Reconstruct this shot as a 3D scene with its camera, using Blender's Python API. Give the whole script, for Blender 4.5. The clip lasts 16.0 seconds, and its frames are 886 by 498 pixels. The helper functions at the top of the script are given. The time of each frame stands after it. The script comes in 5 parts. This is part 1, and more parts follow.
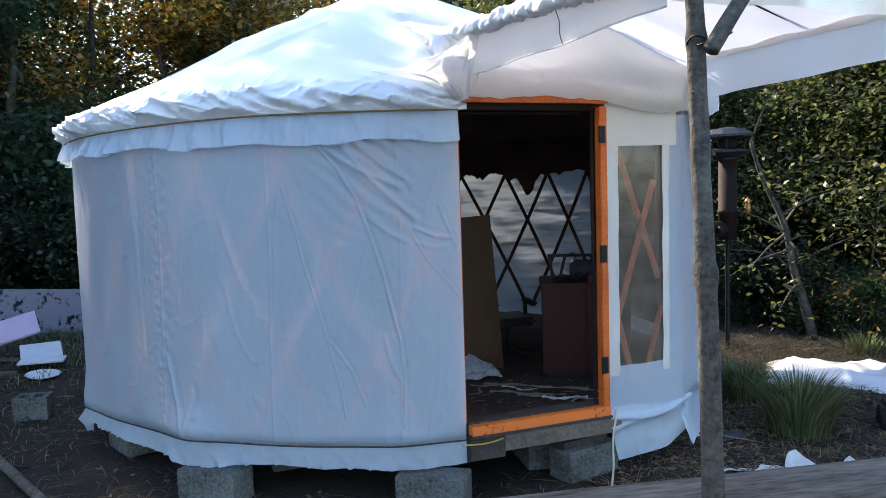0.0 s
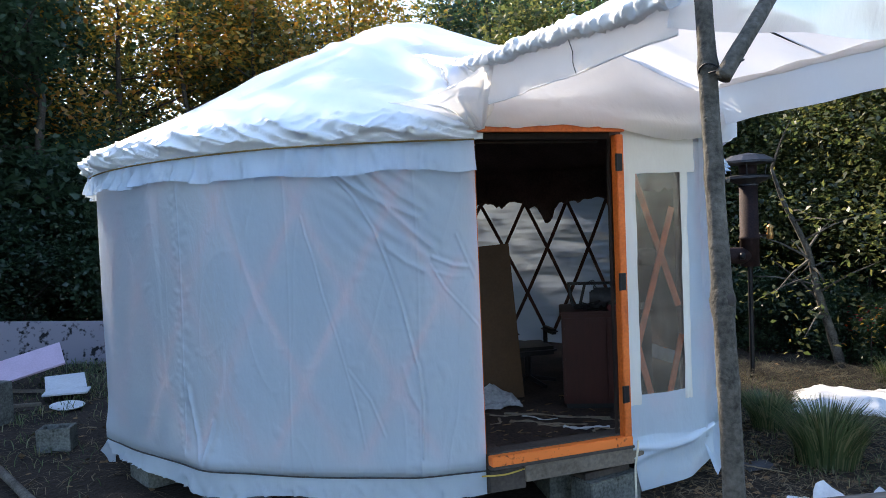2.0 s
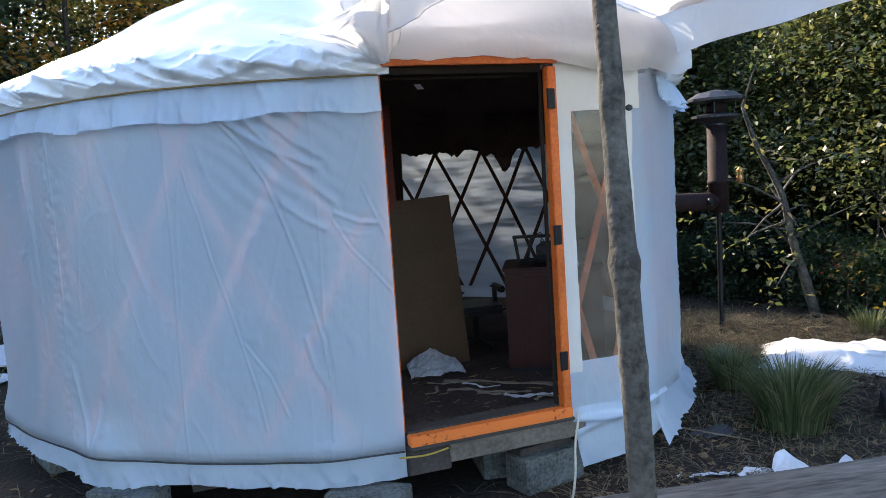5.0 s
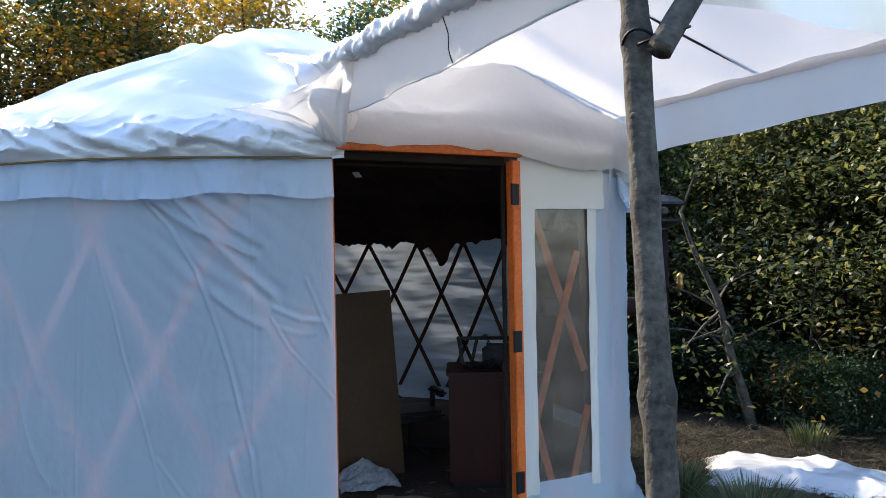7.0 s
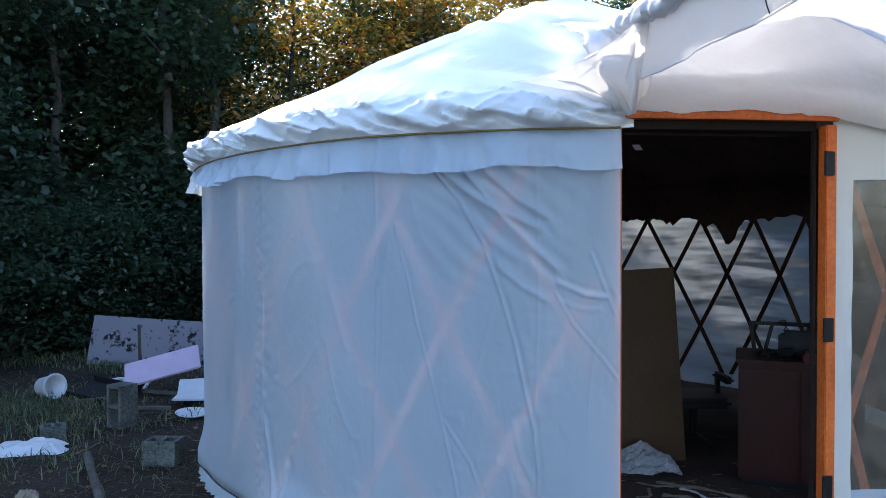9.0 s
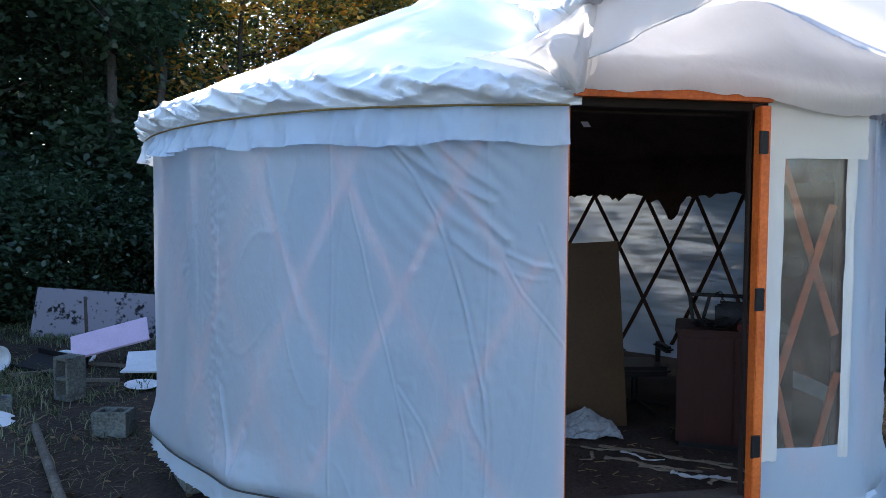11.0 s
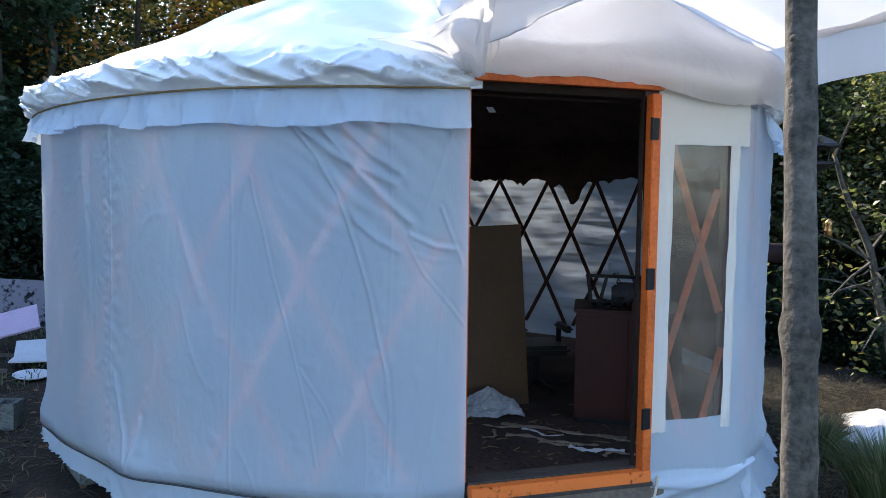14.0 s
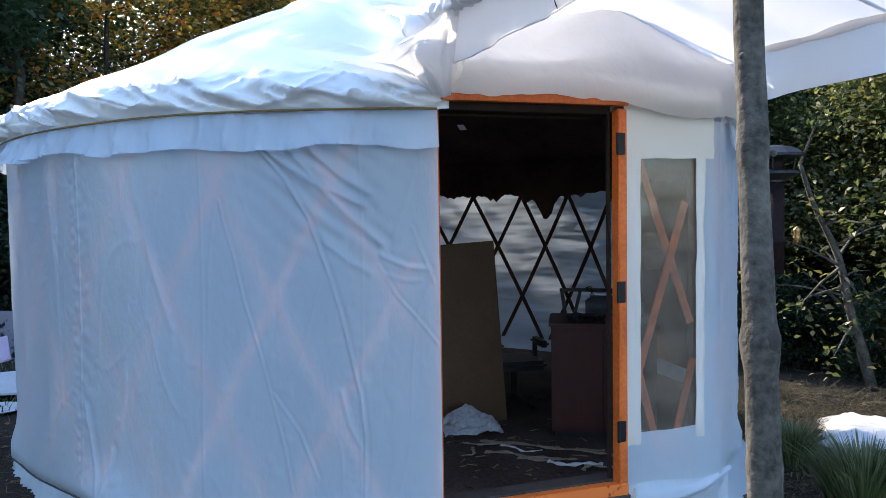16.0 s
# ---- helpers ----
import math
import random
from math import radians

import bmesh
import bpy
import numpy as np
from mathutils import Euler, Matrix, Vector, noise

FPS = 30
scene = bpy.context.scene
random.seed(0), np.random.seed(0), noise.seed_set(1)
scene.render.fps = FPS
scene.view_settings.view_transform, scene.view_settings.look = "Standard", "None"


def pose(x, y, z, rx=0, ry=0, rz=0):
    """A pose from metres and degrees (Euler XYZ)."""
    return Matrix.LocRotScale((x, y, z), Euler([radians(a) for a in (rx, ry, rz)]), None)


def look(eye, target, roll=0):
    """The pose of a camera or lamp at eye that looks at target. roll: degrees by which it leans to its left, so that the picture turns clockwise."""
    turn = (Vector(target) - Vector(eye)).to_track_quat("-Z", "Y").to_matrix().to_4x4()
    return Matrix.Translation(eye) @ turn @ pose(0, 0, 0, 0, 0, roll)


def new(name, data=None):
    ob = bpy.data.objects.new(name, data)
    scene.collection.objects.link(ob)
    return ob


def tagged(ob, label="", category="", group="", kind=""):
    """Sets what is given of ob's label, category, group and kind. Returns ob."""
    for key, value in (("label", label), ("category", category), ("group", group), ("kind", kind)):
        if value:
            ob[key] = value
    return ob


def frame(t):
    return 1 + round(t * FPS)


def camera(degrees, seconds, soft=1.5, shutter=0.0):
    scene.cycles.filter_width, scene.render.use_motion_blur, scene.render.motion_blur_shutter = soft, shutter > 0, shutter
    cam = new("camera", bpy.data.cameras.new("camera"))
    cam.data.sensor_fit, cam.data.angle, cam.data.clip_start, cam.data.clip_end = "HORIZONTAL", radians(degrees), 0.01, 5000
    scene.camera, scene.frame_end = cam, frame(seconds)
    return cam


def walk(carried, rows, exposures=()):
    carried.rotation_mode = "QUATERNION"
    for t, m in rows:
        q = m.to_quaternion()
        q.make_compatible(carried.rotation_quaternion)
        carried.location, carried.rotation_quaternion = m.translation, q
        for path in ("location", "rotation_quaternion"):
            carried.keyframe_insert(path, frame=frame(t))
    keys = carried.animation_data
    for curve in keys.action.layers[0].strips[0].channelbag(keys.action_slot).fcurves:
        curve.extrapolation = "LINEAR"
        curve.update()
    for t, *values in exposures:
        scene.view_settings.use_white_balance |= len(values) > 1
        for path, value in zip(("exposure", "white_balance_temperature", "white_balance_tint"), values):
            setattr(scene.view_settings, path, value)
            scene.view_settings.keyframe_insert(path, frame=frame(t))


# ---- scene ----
cam = camera(59.8, 16.0, soft=0.7)
PATH = [
    (0, (-1.639, -3.858, 1.77), (-0.911, -2.002, 1.604), -1.8),
    (0.5, (-1.634, -3.854, 1.768), (-0.916, -1.994, 1.613), -2.0),
    (1, (-1.63, -3.854, 1.77), (-0.908, -1.995, 1.615), -2.0),
    (1.5, (-1.623, -3.856, 1.777), (-0.889, -2.001, 1.644), -2.0),
    (2, (-1.62, -3.874, 1.771), (-0.941, -1.995, 1.682), -2.4),
    (2.5, (-1.564, -3.858, 1.749), (-0.893, -1.979, 1.61), -3.0),
    (3, (-1.506, -3.872, 1.745), (-0.728, -2.036, 1.593), -2.1),
    (3.2, (-1.475, -3.854, 1.739), (-0.697, -2.024, 1.523), -3.2),
    (5.3, (-0.972, -3.498, 1.726), (-0.31, -1.624, 1.506), -4.5),
    (5.5, (-0.937, -3.508, 1.716), (-0.252, -1.653, 1.419), -6.8),
    (6, (-0.962, -3.317, 1.705), (-0.108, -1.531, 1.416), -3.4),
    (6.5, (-1.082, -3.173, 1.761), (-0.108, -1.426, 1.757), -3.3),
    (7, (-1.069, -3.109, 1.762), (-0.168, -1.323, 1.772), -1.1),
    (7.5, (-1.038, -3.049, 1.752), (-0.409, -1.15, 1.753), -0.8),
    (8, (-1.069, -2.997, 1.765), (-0.815, -1.013, 1.794), 0.4),
    (8.5, (-1.11, -3.027, 1.754), (-0.913, -1.037, 1.772), 0.8),
    (9, (-1.109, -3.014, 1.752), (-0.868, -1.029, 1.708), -0.2),
    (9.2, (-1.098, -3.008, 1.748), (-0.82, -1.029, 1.687), -0.4),
    (11.3, (-1.14, -3.114, 1.738), (-0.744, -1.157, 1.612), 0.4),
    (11.5, (-1.134, -3.112, 1.736), (-0.71, -1.162, 1.6), 0.4),
    (12, (-1.121, -3.112, 1.737), (-0.635, -1.176, 1.617), -0.1),
    (12.5, (-1.117, -3.101, 1.742), (-0.668, -1.156, 1.621), -0.1),
    (13, (-1.121, -3.1, 1.742), (-0.686, -1.152, 1.628), 0.1),
    (13.5, (-1.118, -3.123, 1.732), (-0.637, -1.186, 1.599), 0.2),
    (14, (-1.111, -3.139, 1.726), (-0.517, -1.235, 1.581), 0.7),
    (14.5, (-1.093, -3.139, 1.725), (-0.427, -1.26, 1.56), 0.7),
    (15, (-1.092, -3.166, 1.736), (-0.394, -1.297, 1.605), 0.1),
    (15.5, (-1.092, -3.161, 1.735), (-0.428, -1.278, 1.605), -0.3),
    (16, (-1.085, -3.157, 1.738), (-0.436, -1.268, 1.636), -0.9),
]
walk(cam, [(t, look(eye, target, roll)) for t, eye, target, roll in PATH],
     [(0, 1.92, 6350, 13), (3.2, 1.94, 6400, 13), (5.3, 2.15, 6400, 14), (5.5, 2.25, 6450, 14), (5.8, 2.7, 6700, 15), (6, 2.85, 6900, 15), (6.3, 2.1, 6450, 14),
      (6.5, 1.72, 6300, 13), (7, 1.7, 6250, 13), (7.5, 1.76, 6200, 13), (9, 1.9, 6050, 13), (11.3, 1.94, 6050, 13), (14, 1.96, 6050, 13), (16, 1.96, 6100, 13)])

# ---- light ----
SUN_AZ, SUN_EL = radians(-20), radians(33)      # azimuth from +y towards +x
world = bpy.data.worlds.new("world")
scene.world = world
world.use_nodes = True
wt = world.node_tree
sky = wt.nodes.new("ShaderNodeTexSky")
sky.sky_type, sky.sun_disc = "NISHITA", False
sky.sun_elevation, sky.sun_rotation = SUN_EL, SUN_AZ
sky.air_density, sky.dust_density, sky.ozone_density = 1.0, 0.6, 2.0
wt.links.new(sky.outputs[0], wt.nodes["Background"].inputs[0])
wt.nodes["Background"].inputs[1].default_value = 0.15
sun = new("sun", bpy.data.lights.new("sun", "SUN"))
sun.data.energy, sun.data.angle, sun.data.color = 3.2, radians(0.6), (1.0, 0.86, 0.66)
to_sun = Vector((math.sin(SUN_AZ) * math.cos(SUN_EL), math.cos(SUN_AZ) * math.cos(SUN_EL), math.sin(SUN_EL)))
sun.matrix_world = look(to_sun * 40, (0, 0, 0))


# ---- materials ----
def material(name, color, rough=0.6, var=0.25, scale=4.0, fine=60.0, bump=0.3, bump_dist=0.01, metal=0.0, tint=None, spec=0.3, detail_mix=0.5, island=0.0, objrand=0.0, stretch=None):
    """A surface with broad and fine variation of colour, uneven gloss and a fine relief."""
    m = bpy.data.materials.new(name)
    m.use_nodes = True
    n, l = m.node_tree.nodes, m.node_tree.links
    p = n["Principled BSDF"]
    p.inputs["Roughness"].default_value, p.inputs["Metallic"].default_value = rough, metal
    p.inputs["Specular IOR Level"].default_value = spec
    tc = n.new("ShaderNodeTexCoord")
    big, small = n.new("ShaderNodeTexNoise"), n.new("ShaderNodeTexNoise")
    big.inputs["Scale"].default_value, big.inputs["Detail"].default_value = scale, 5
    small.inputs["Scale"].default_value, small.inputs["Detail"].default_value = fine, 4
    where = tc.outputs["Object"]
    if stretch:
        mp = n.new("ShaderNodeMapping")
        mp.inputs["Scale"].default_value = stretch
        l.new(where, mp.inputs["Vector"])
        where = mp.outputs[0]
    l.new(where, big.inputs["Vector"])
    l.new(where, small.inputs["Vector"])
    ramp = n.new("ShaderNodeValToRGB")
    dark = [c * (1 - var) for c in color]
    light = tint if tint else [min(1, c * (1 + var)) for c in color]
    ramp.color_ramp.elements[0].position, ramp.color_ramp.elements[1].position = 0.32, 0.68
    ramp.color_ramp.elements[0].color, ramp.color_ramp.elements[1].color = (*dark, 1), (*light, 1)
    mixv = n.new("ShaderNodeMix")
    mixv.data_type = "FLOAT"
    mixv.inputs[0].default_value = detail_mix
    l.new(big.outputs["Fac"], mixv.inputs[2])
    l.new(small.outputs["Fac"], mixv.inputs[3])
    value = mixv.outputs[0]
    if island or objrand:
        src = n.new("ShaderNodeNewGeometry").outputs["Random Per Island"] if island else n.new("ShaderNodeObjectInfo").outputs["Random"]
        ma = n.new("ShaderNodeMath")
        ma.operation = "MULTIPLY_ADD"
        l.new(src, ma.inputs[0])
        ma.inputs[1].default_value = island or objrand
        l.new(value, ma.inputs[2])
        mb = n.new("ShaderNodeMath")
        mb.operation = "SUBTRACT"
        l.new(ma.outputs[0], mb.inputs[0])
        mb.inputs[1].default_value = (island or objrand) / 2
        value = mb.outputs[0]
    l.new(value, ramp.inputs["Fac"])
    l.new(ramp.outputs["Color"], p.inputs["Base Color"])
    if bump:
        b = n.new("ShaderNodeBump")
        b.inputs["Strength"].default_value, b.inputs["Distance"].default_value = bump, bump_dist
        l.new(mixv.outputs[0], b.inputs["Height"])
        l.new(b.outputs["Normal"], p.inputs["Normal"])
    return m


def film(name, color, through_part, rough=0.35, gloss=0.18, wrinkle=0.35, dirt=0.08, clear=0.0):
    """Thin white plastic sheeting: matt and see-through to light, with a soft gloss and fine crumples."""
    m = bpy.data.materials.new(name)
    m.use_nodes = True
    n, l = m.node_tree.nodes, m.node_tree.links
    n.remove(n["Principled BSDF"])
    out = n["Material Output"]
    tc = n.new("ShaderNodeTexCoord")
    a, b, c = (n.new("ShaderNodeTexNoise") for _ in range(3))
    mp = n.new("ShaderNodeMapping")
    mp.inputs["Scale"].default_value = (1.0, 1.0, 0.45)
    l.new(tc.outputs["Object"], mp.inputs["Vector"])
    a.inputs["Scale"].default_value, a.inputs["Detail"].default_value, a.inputs["Distortion"].default_value = 7, 6, 0.6
    b.inputs["Scale"].default_value, b.inputs["Detail"].default_value = 45, 3
    c.inputs["Scale"].default_value, c.inputs["Detail"].default_value = 1.3, 4
    for x in (a, b, c):
        l.new(mp.outputs[0], x.inputs["Vector"])
    add = n.new("ShaderNodeMath")
    add.operation = "MULTIPLY_ADD"
    add.inputs[1].default_value = 0.18
    l.new(b.outputs["Fac"], add.inputs[0])
    l.new(a.outputs["Fac"], add.inputs[2])
    bp = n.new("ShaderNodeBump")
    bp.inputs["Strength"].default_value, bp.inputs["Distance"].default_value = wrinkle, 0.03
    l.new(add.outputs[0], bp.inputs["Height"])
    ramp = n.new("ShaderNodeValToRGB")
    ramp.color_ramp.elements[0].position, ramp.color_ramp.elements[1].position = 0.3, 0.65
    ramp.color_ramp.elements[0].color = (*[v * (1 - dirt) for v in color], 1)
    ramp.color_ramp.elements[1].color = (*color, 1)
    l.new(c.outputs["Fac"], ramp.inputs["Fac"])
    dif, tra, glo = n.new("ShaderNodeBsdfDiffuse"), n.new("ShaderNodeBsdfTranslucent"), n.new("ShaderNodeBsdfGlossy")
    glo.inputs["Roughness"].default_value = rough
    l.new(ramp.outputs[0], dif.inputs["Color"])
    l.new(ramp.outputs[0], tra.inputs["Color"])
    for x in (dif, tra, glo):
        l.new(bp.outputs[0], x.inputs["Normal"])
    m1, m2, fr, ml = n.new("ShaderNodeMixShader"), n.new("ShaderNodeMixShader"), n.new("ShaderNodeFresnel"), n.new("ShaderNodeMath")
    m1.inputs[0].default_value = through_part
    l.new(dif.outputs[0], m1.inputs[1])
    l.new(tra.outputs[0], m1.inputs[2])
    fr.inputs["IOR"].default_value = 1.45
    l.new(bp.outputs[0], fr.inputs["Normal"])
    ml.operation = "MULTIPLY"
    ml.inputs[1].default_value = gloss * 5
    l.new(fr.outputs[0], ml.inputs[0])
    l.new(ml.outputs[0], m2.inputs[0])
    l.new(m1.outputs[0], m2.inputs[1])
    l.new(glo.outputs[0], m2.inputs[2])
    if clear:
        see, m3 = n.new("ShaderNodeBsdfTransparent"), n.new("ShaderNodeMixShader")
        m3.inputs[0].default_value = clear
        l.new(m2.outputs[0], m3.inputs[1])
        l.new(see.outputs[0], m3.inputs[2])
        m2 = m3
    l.new(m2.outputs[0], out.inputs["Surface"])
    return m


def leafy(name, colors, through_part=0.45, objrand=0.5):
    """Leaves: a colour of its own for each, some light passing through."""
    m = bpy.data.materials.new(name)
    m.use_nodes = True
    n, l = m.node_tree.nodes, m.node_tree.links
    n.remove(n["Principled BSDF"])
    geo, inf, ramp = n.new("ShaderNodeNewGeometry"), n.new("ShaderNodeObjectInfo"), n.new("ShaderNodeValToRGB")
    mx = n.new("ShaderNodeMath")
    mx.operation = "MULTIPLY_ADD"
    l.new(inf.outputs["Random"], mx.inputs[0])
    mx.inputs[1].default_value = objrand
    sc = n.new("ShaderNodeMath")
    sc.operation = "MULTIPLY"
    sc.inputs[1].default_value = 1 - objrand
    l.new(geo.outputs["Random Per Island"], sc.inputs[0])
    l.new(sc.outputs[0], mx.inputs[2])
    l.new(mx.outputs[0], ramp.inputs["Fac"])
    el = ramp.color_ramp.elements
    while len(el) < len(colors):
        el.new(0.5)
    for i, col in enumerate(colors):
        el[i].position, el[i].color = i / (len(colors) - 1) * 0.9 + 0.05, (*col, 1)
    dif, tra, glo = n.new("ShaderNodeBsdfDiffuse"), n.new("ShaderNodeBsdfTranslucent"), n.new("ShaderNodeBsdfGlossy")
    bright = n.new("ShaderNodeHueSaturation")
    bright.inputs["Value"].default_value, bright.inputs["Saturation"].default_value = 1.6, 1.1
    l.new(ramp.outputs[0], bright.inputs["Color"])
    l.new(ramp.outputs[0], dif.inputs["Color"])
    l.new(bright.outputs[0], tra.inputs["Color"])
    glo.inputs["Roughness"].default_value = 0.45
    m1, m2 = n.new("ShaderNodeMixShader"), n.new("ShaderNodeMixShader")
    m1.inputs[0].default_value, m2.inputs[0].default_value = through_part, 0.04
    l.new(dif.outputs[0], m1.inputs[1])
    l.new(tra.outputs[0], m1.inputs[2])
    l.new(m1.outputs[0], m2.inputs[1])
    l.new(glo.outputs[0], m2.inputs[2])
    l.new(m2.outputs[0], n["Material Output"].inputs["Surface"])
    return m


def clear_film(name):
    """A dusty clear vinyl pane."""
    m = bpy.data.materials.new(name)
    m.use_nodes = True
    n, l = m.node_tree.nodes, m.node_tree.links
    n.remove(n["Principled BSDF"])
    tc, a = n.new("ShaderNodeTexCoord"), n.new("ShaderNodeTexNoise")
    a.inputs["Scale"].default_value, a.inputs["Detail"].default_value = 9, 8
    l.new(tc.outputs["Object"], a.inputs["Vector"])
    ramp = n.new("ShaderNodeMapRange")
    ramp.inputs["To Min"].default_value, ramp.inputs["To Max"].default_value = 0.26, 0.62
    ramp.inputs["From Min"].default_value, ramp.inputs["From Max"].default_value = 0.35, 0.75
    l.new(a.outputs["Fac"], ramp.inputs["Value"])
    dust, clear, glo = n.new("ShaderNodeBsdfDiffuse"), n.new("ShaderNodeBsdfTransparent"), n.new("ShaderNodeBsdfGlossy")
    dust.inputs["Color"].default_value = (0.25, 0.21, 0.165, 1)
    clear.inputs["Color"].default_value = (0.85, 0.83, 0.78, 1)
    glo.inputs["Roughness"].default_value = 0.12
    bp = n.new("ShaderNodeBump")
    bp.inputs["Strength"].default_value, bp.inputs["Distance"].default_value = 0.2, 0.02
    l.new(a.outputs["Fac"], bp.inputs["Height"])
    l.new(bp.outputs[0], glo.inputs["Normal"])
    m1, m2, fr = n.new("ShaderNodeMixShader"), n.new("ShaderNodeMixShader"), n.new("ShaderNodeFresnel")
    l.new(ramp.outputs[0], m1.inputs[0])
    l.new(clear.outputs[0], m1.inputs[1])
    l.new(dust.outputs[0], m1.inputs[2])
    l.new(fr.outputs[0], m2.inputs[0])
    l.new(m1.outputs[0], m2.inputs[1])
    l.new(glo.outputs[0], m2.inputs[2])
    l.new(m2.outputs[0], n["Material Output"].inputs["Surface"])
    return m


M_wall = film("wall sheeting", (0.735, 0.845, 0.955), 0.36, rough=0.5, gloss=0.04, wrinkle=0.40, clear=0.29)
M_roof = film("roof sheeting", (0.87, 0.89, 0.91), 0.12, wrinkle=0.16, gloss=0.12)
M_canopy = film("canopy sheeting", (0.92, 0.91, 0.90), 0.58, wrinkle=0.2, gloss=0.08)
M_tape = film("white border strips", (0.74, 0.72, 0.67), 0.2, wrinkle=0.12)
M_tarp = film("ground sheet", (0.82, 0.82, 0.82), 0.2, wrinkle=0.5)
M_pane = clear_film("dusty clear vinyl")
M_orange = material("worn orange paint", (0.60, 0.12, 0.018), 0.5, 0.35, 6, 70, 0.25, 0.004, tint=(0.72, 0.17, 0.03))
M_sill = material("chipped orange paint", (0.62, 0.14, 0.022), 0.6, 0.85, 9, 45, 0.4, 0.005, tint=(0.70, 0.17, 0.03))
for node in M_sill.node_tree.nodes:
    if node.type == "VALTORGB":
        node.color_ramp.elements[0].position, node.color_ramp.elements[1].position = 0.36, 0.46
M_lath = material("orange painted laths", (0.90, 0.26, 0.13), 0.6, 0.2, 8, 60)
# Shaded copy of the orange laths: the dim interior is put into the colour.
M_lath_shaded = material("orange laths darkened for shade", (0.07, 0.028, 0.018), 0.6, 0.3, 8, 60)
M_darkwood = material("dark weathered timber", (0.055, 0.045, 0.038), 0.85, 0.4, 5, 50, 0.5)
M_timber = material("grey brown timber", (0.14, 0.115, 0.09), 0.85, 0.4, 5, 50, 0.5)
M_jamb = material("very dark brown jamb", (0.022, 0.014, 0.011), 0.8, 0.4, 6, 60)
M_iron = material("black iron", (0.02, 0.02, 0.022), 0.5, 0.3, 10, 80, metal=0.6)
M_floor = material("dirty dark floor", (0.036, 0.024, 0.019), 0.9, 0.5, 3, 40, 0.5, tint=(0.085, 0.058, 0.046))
M_liner = material("dark felt lining", (0.11, 0.066, 0.055), 0.95, 0.5, 3, 50, 0.8, 0.02)
M_block = material("grey concrete block", (0.060, 0.064, 0.054), 0.95, 0.5, 5, 60, 0.9, 0.008, tint=(0.20, 0.205, 0.185))
M_bark = material("grey green bark", (0.050, 0.044, 0.035), 0.95, 0.5, 9, 55, 1.0, 0.012, tint=(0.155, 0.14, 0.115))
M_trunk = material("forest bark", (0.06, 0.05, 0.04), 0.95, 0.5, 4, 40, 0.8, 0.02)
M_rust = material("rusty stove pipe", (0.020, 0.012, 0.013), 0.75, 0.5, 7, 60, 0.3, metal=0.35, tint=(0.04, 0.021, 0.019))
M_cap = material("dull zinc cap", (0.05, 0.05, 0.055), 0.5, 0.35, 6, 50, 0.2, metal=0.6)
M_rope_y = material("yellow cord", (0.42, 0.28, 0.06), 0.7, 0.25, 20, 200)
M_rope_roof = material("weathered ochre cord", (0.20, 0.13, 0.045), 0.8, 0.3, 20, 200)
M_rope_w = material("pale cable", (0.45, 0.42, 0.33), 0.6, 0.2, 20, 200)
M_cord = material("dark cord", (0.05, 0.05, 0.05), 0.8, 0.2, 20, 200)
M_soil = material("forest soil", (0.016, 0.0115, 0.008), 0.95, 0.5, 1.3, 28, 1.0, 0.03, tint=(0.050, 0.035, 0.024))
M_straw = material("dry straw", (0.060, 0.047, 0.030), 0.9, 0.5, 3, 40, 0, island=0.9, tint=(0.20, 0.155, 0.095))
# Straw again with lower albedo: the wood's shade over the mat is in this colour.
M_mat_straw = material("matted straw darkened for shade", (0.026, 0.024, 0.016), 0.9, 0.5, 3, 40, 0, island=0.8, tint=(0.085, 0.075, 0.048))
M_litter = material("fallen leaves", (0.10, 0.065, 0.035), 0.9, 0.5, 3, 40, 0, island=0.9, tint=(0.22, 0.14, 0.07))
M_plank = material("weathered grey plank", (0.10, 0.082, 0.064), 0.85, 0.5, 5, 26, 0.9, tint=(0.27, 0.23, 0.185), stretch=(0.25, 1.6, 1.6))
M_panel = material("brown hardboard", (0.072, 0.035, 0.013), 0.55, 0.2, 3, 60, 0.1)
M_cabinet = material("red brown cabinet", (0.036, 0.0066, 0.0045), 0.5, 0.3, 4, 50, 0.1, stretch=(1, 1, 0.15))
M_black = material("black plastic", (0.012, 0.012, 0.013), 0.5, 0.3, 10, 80)
M_grey = material("dark grey cloth", (0.05, 0.05, 0.055), 0.9, 0.3, 10, 80)
M_post = material("dark red paint", (0.15, 0.028, 0.02), 0.6, 0.3, 6, 50)
M_red = material("red plastic", (0.11, 0.014, 0.014), 0.4, 0.2, 10, 80)
M_paper = material("white board", (0.62, 0.62, 0.62), 0.7, 0.12, 5, 40, 0.1)
M_dirty = material("dirty white plastic", (0.30, 0.30, 0.315), 0.6, 0.3, 7, 40, 0.3, tint=(0.46, 0.46, 0.47))
M_pink = material("pink foam board", (0.55, 0.42, 0.52), 0.8, 0.12, 5, 60, 0.15)
M_stained = material("mottled grey board", (0.16, 0.145, 0.16), 0.9, 0.9, 4.5, 16, 0.3, tint=(0.25, 0.23, 0.26), detail_mix=0.4)
for node in M_stained.node_tree.nodes:
    if node.type == "VALTORGB":
        node.color_ramp.elements[0].position, node.color_ramp.elements[1].position = 0.41, 0.47
M_card = material("torn cardboard", (0.25, 0.20, 0.145), 0.9, 0.3, 6, 60)
M_enamel = material("white enamel", (0.68, 0.68, 0.68), 0.35, 0.15, 6, 60, 0.05)
M_brass = material("brass", (0.55, 0.32, 0.12), 0.4, 0.2, 10, 60, metal=0.8)
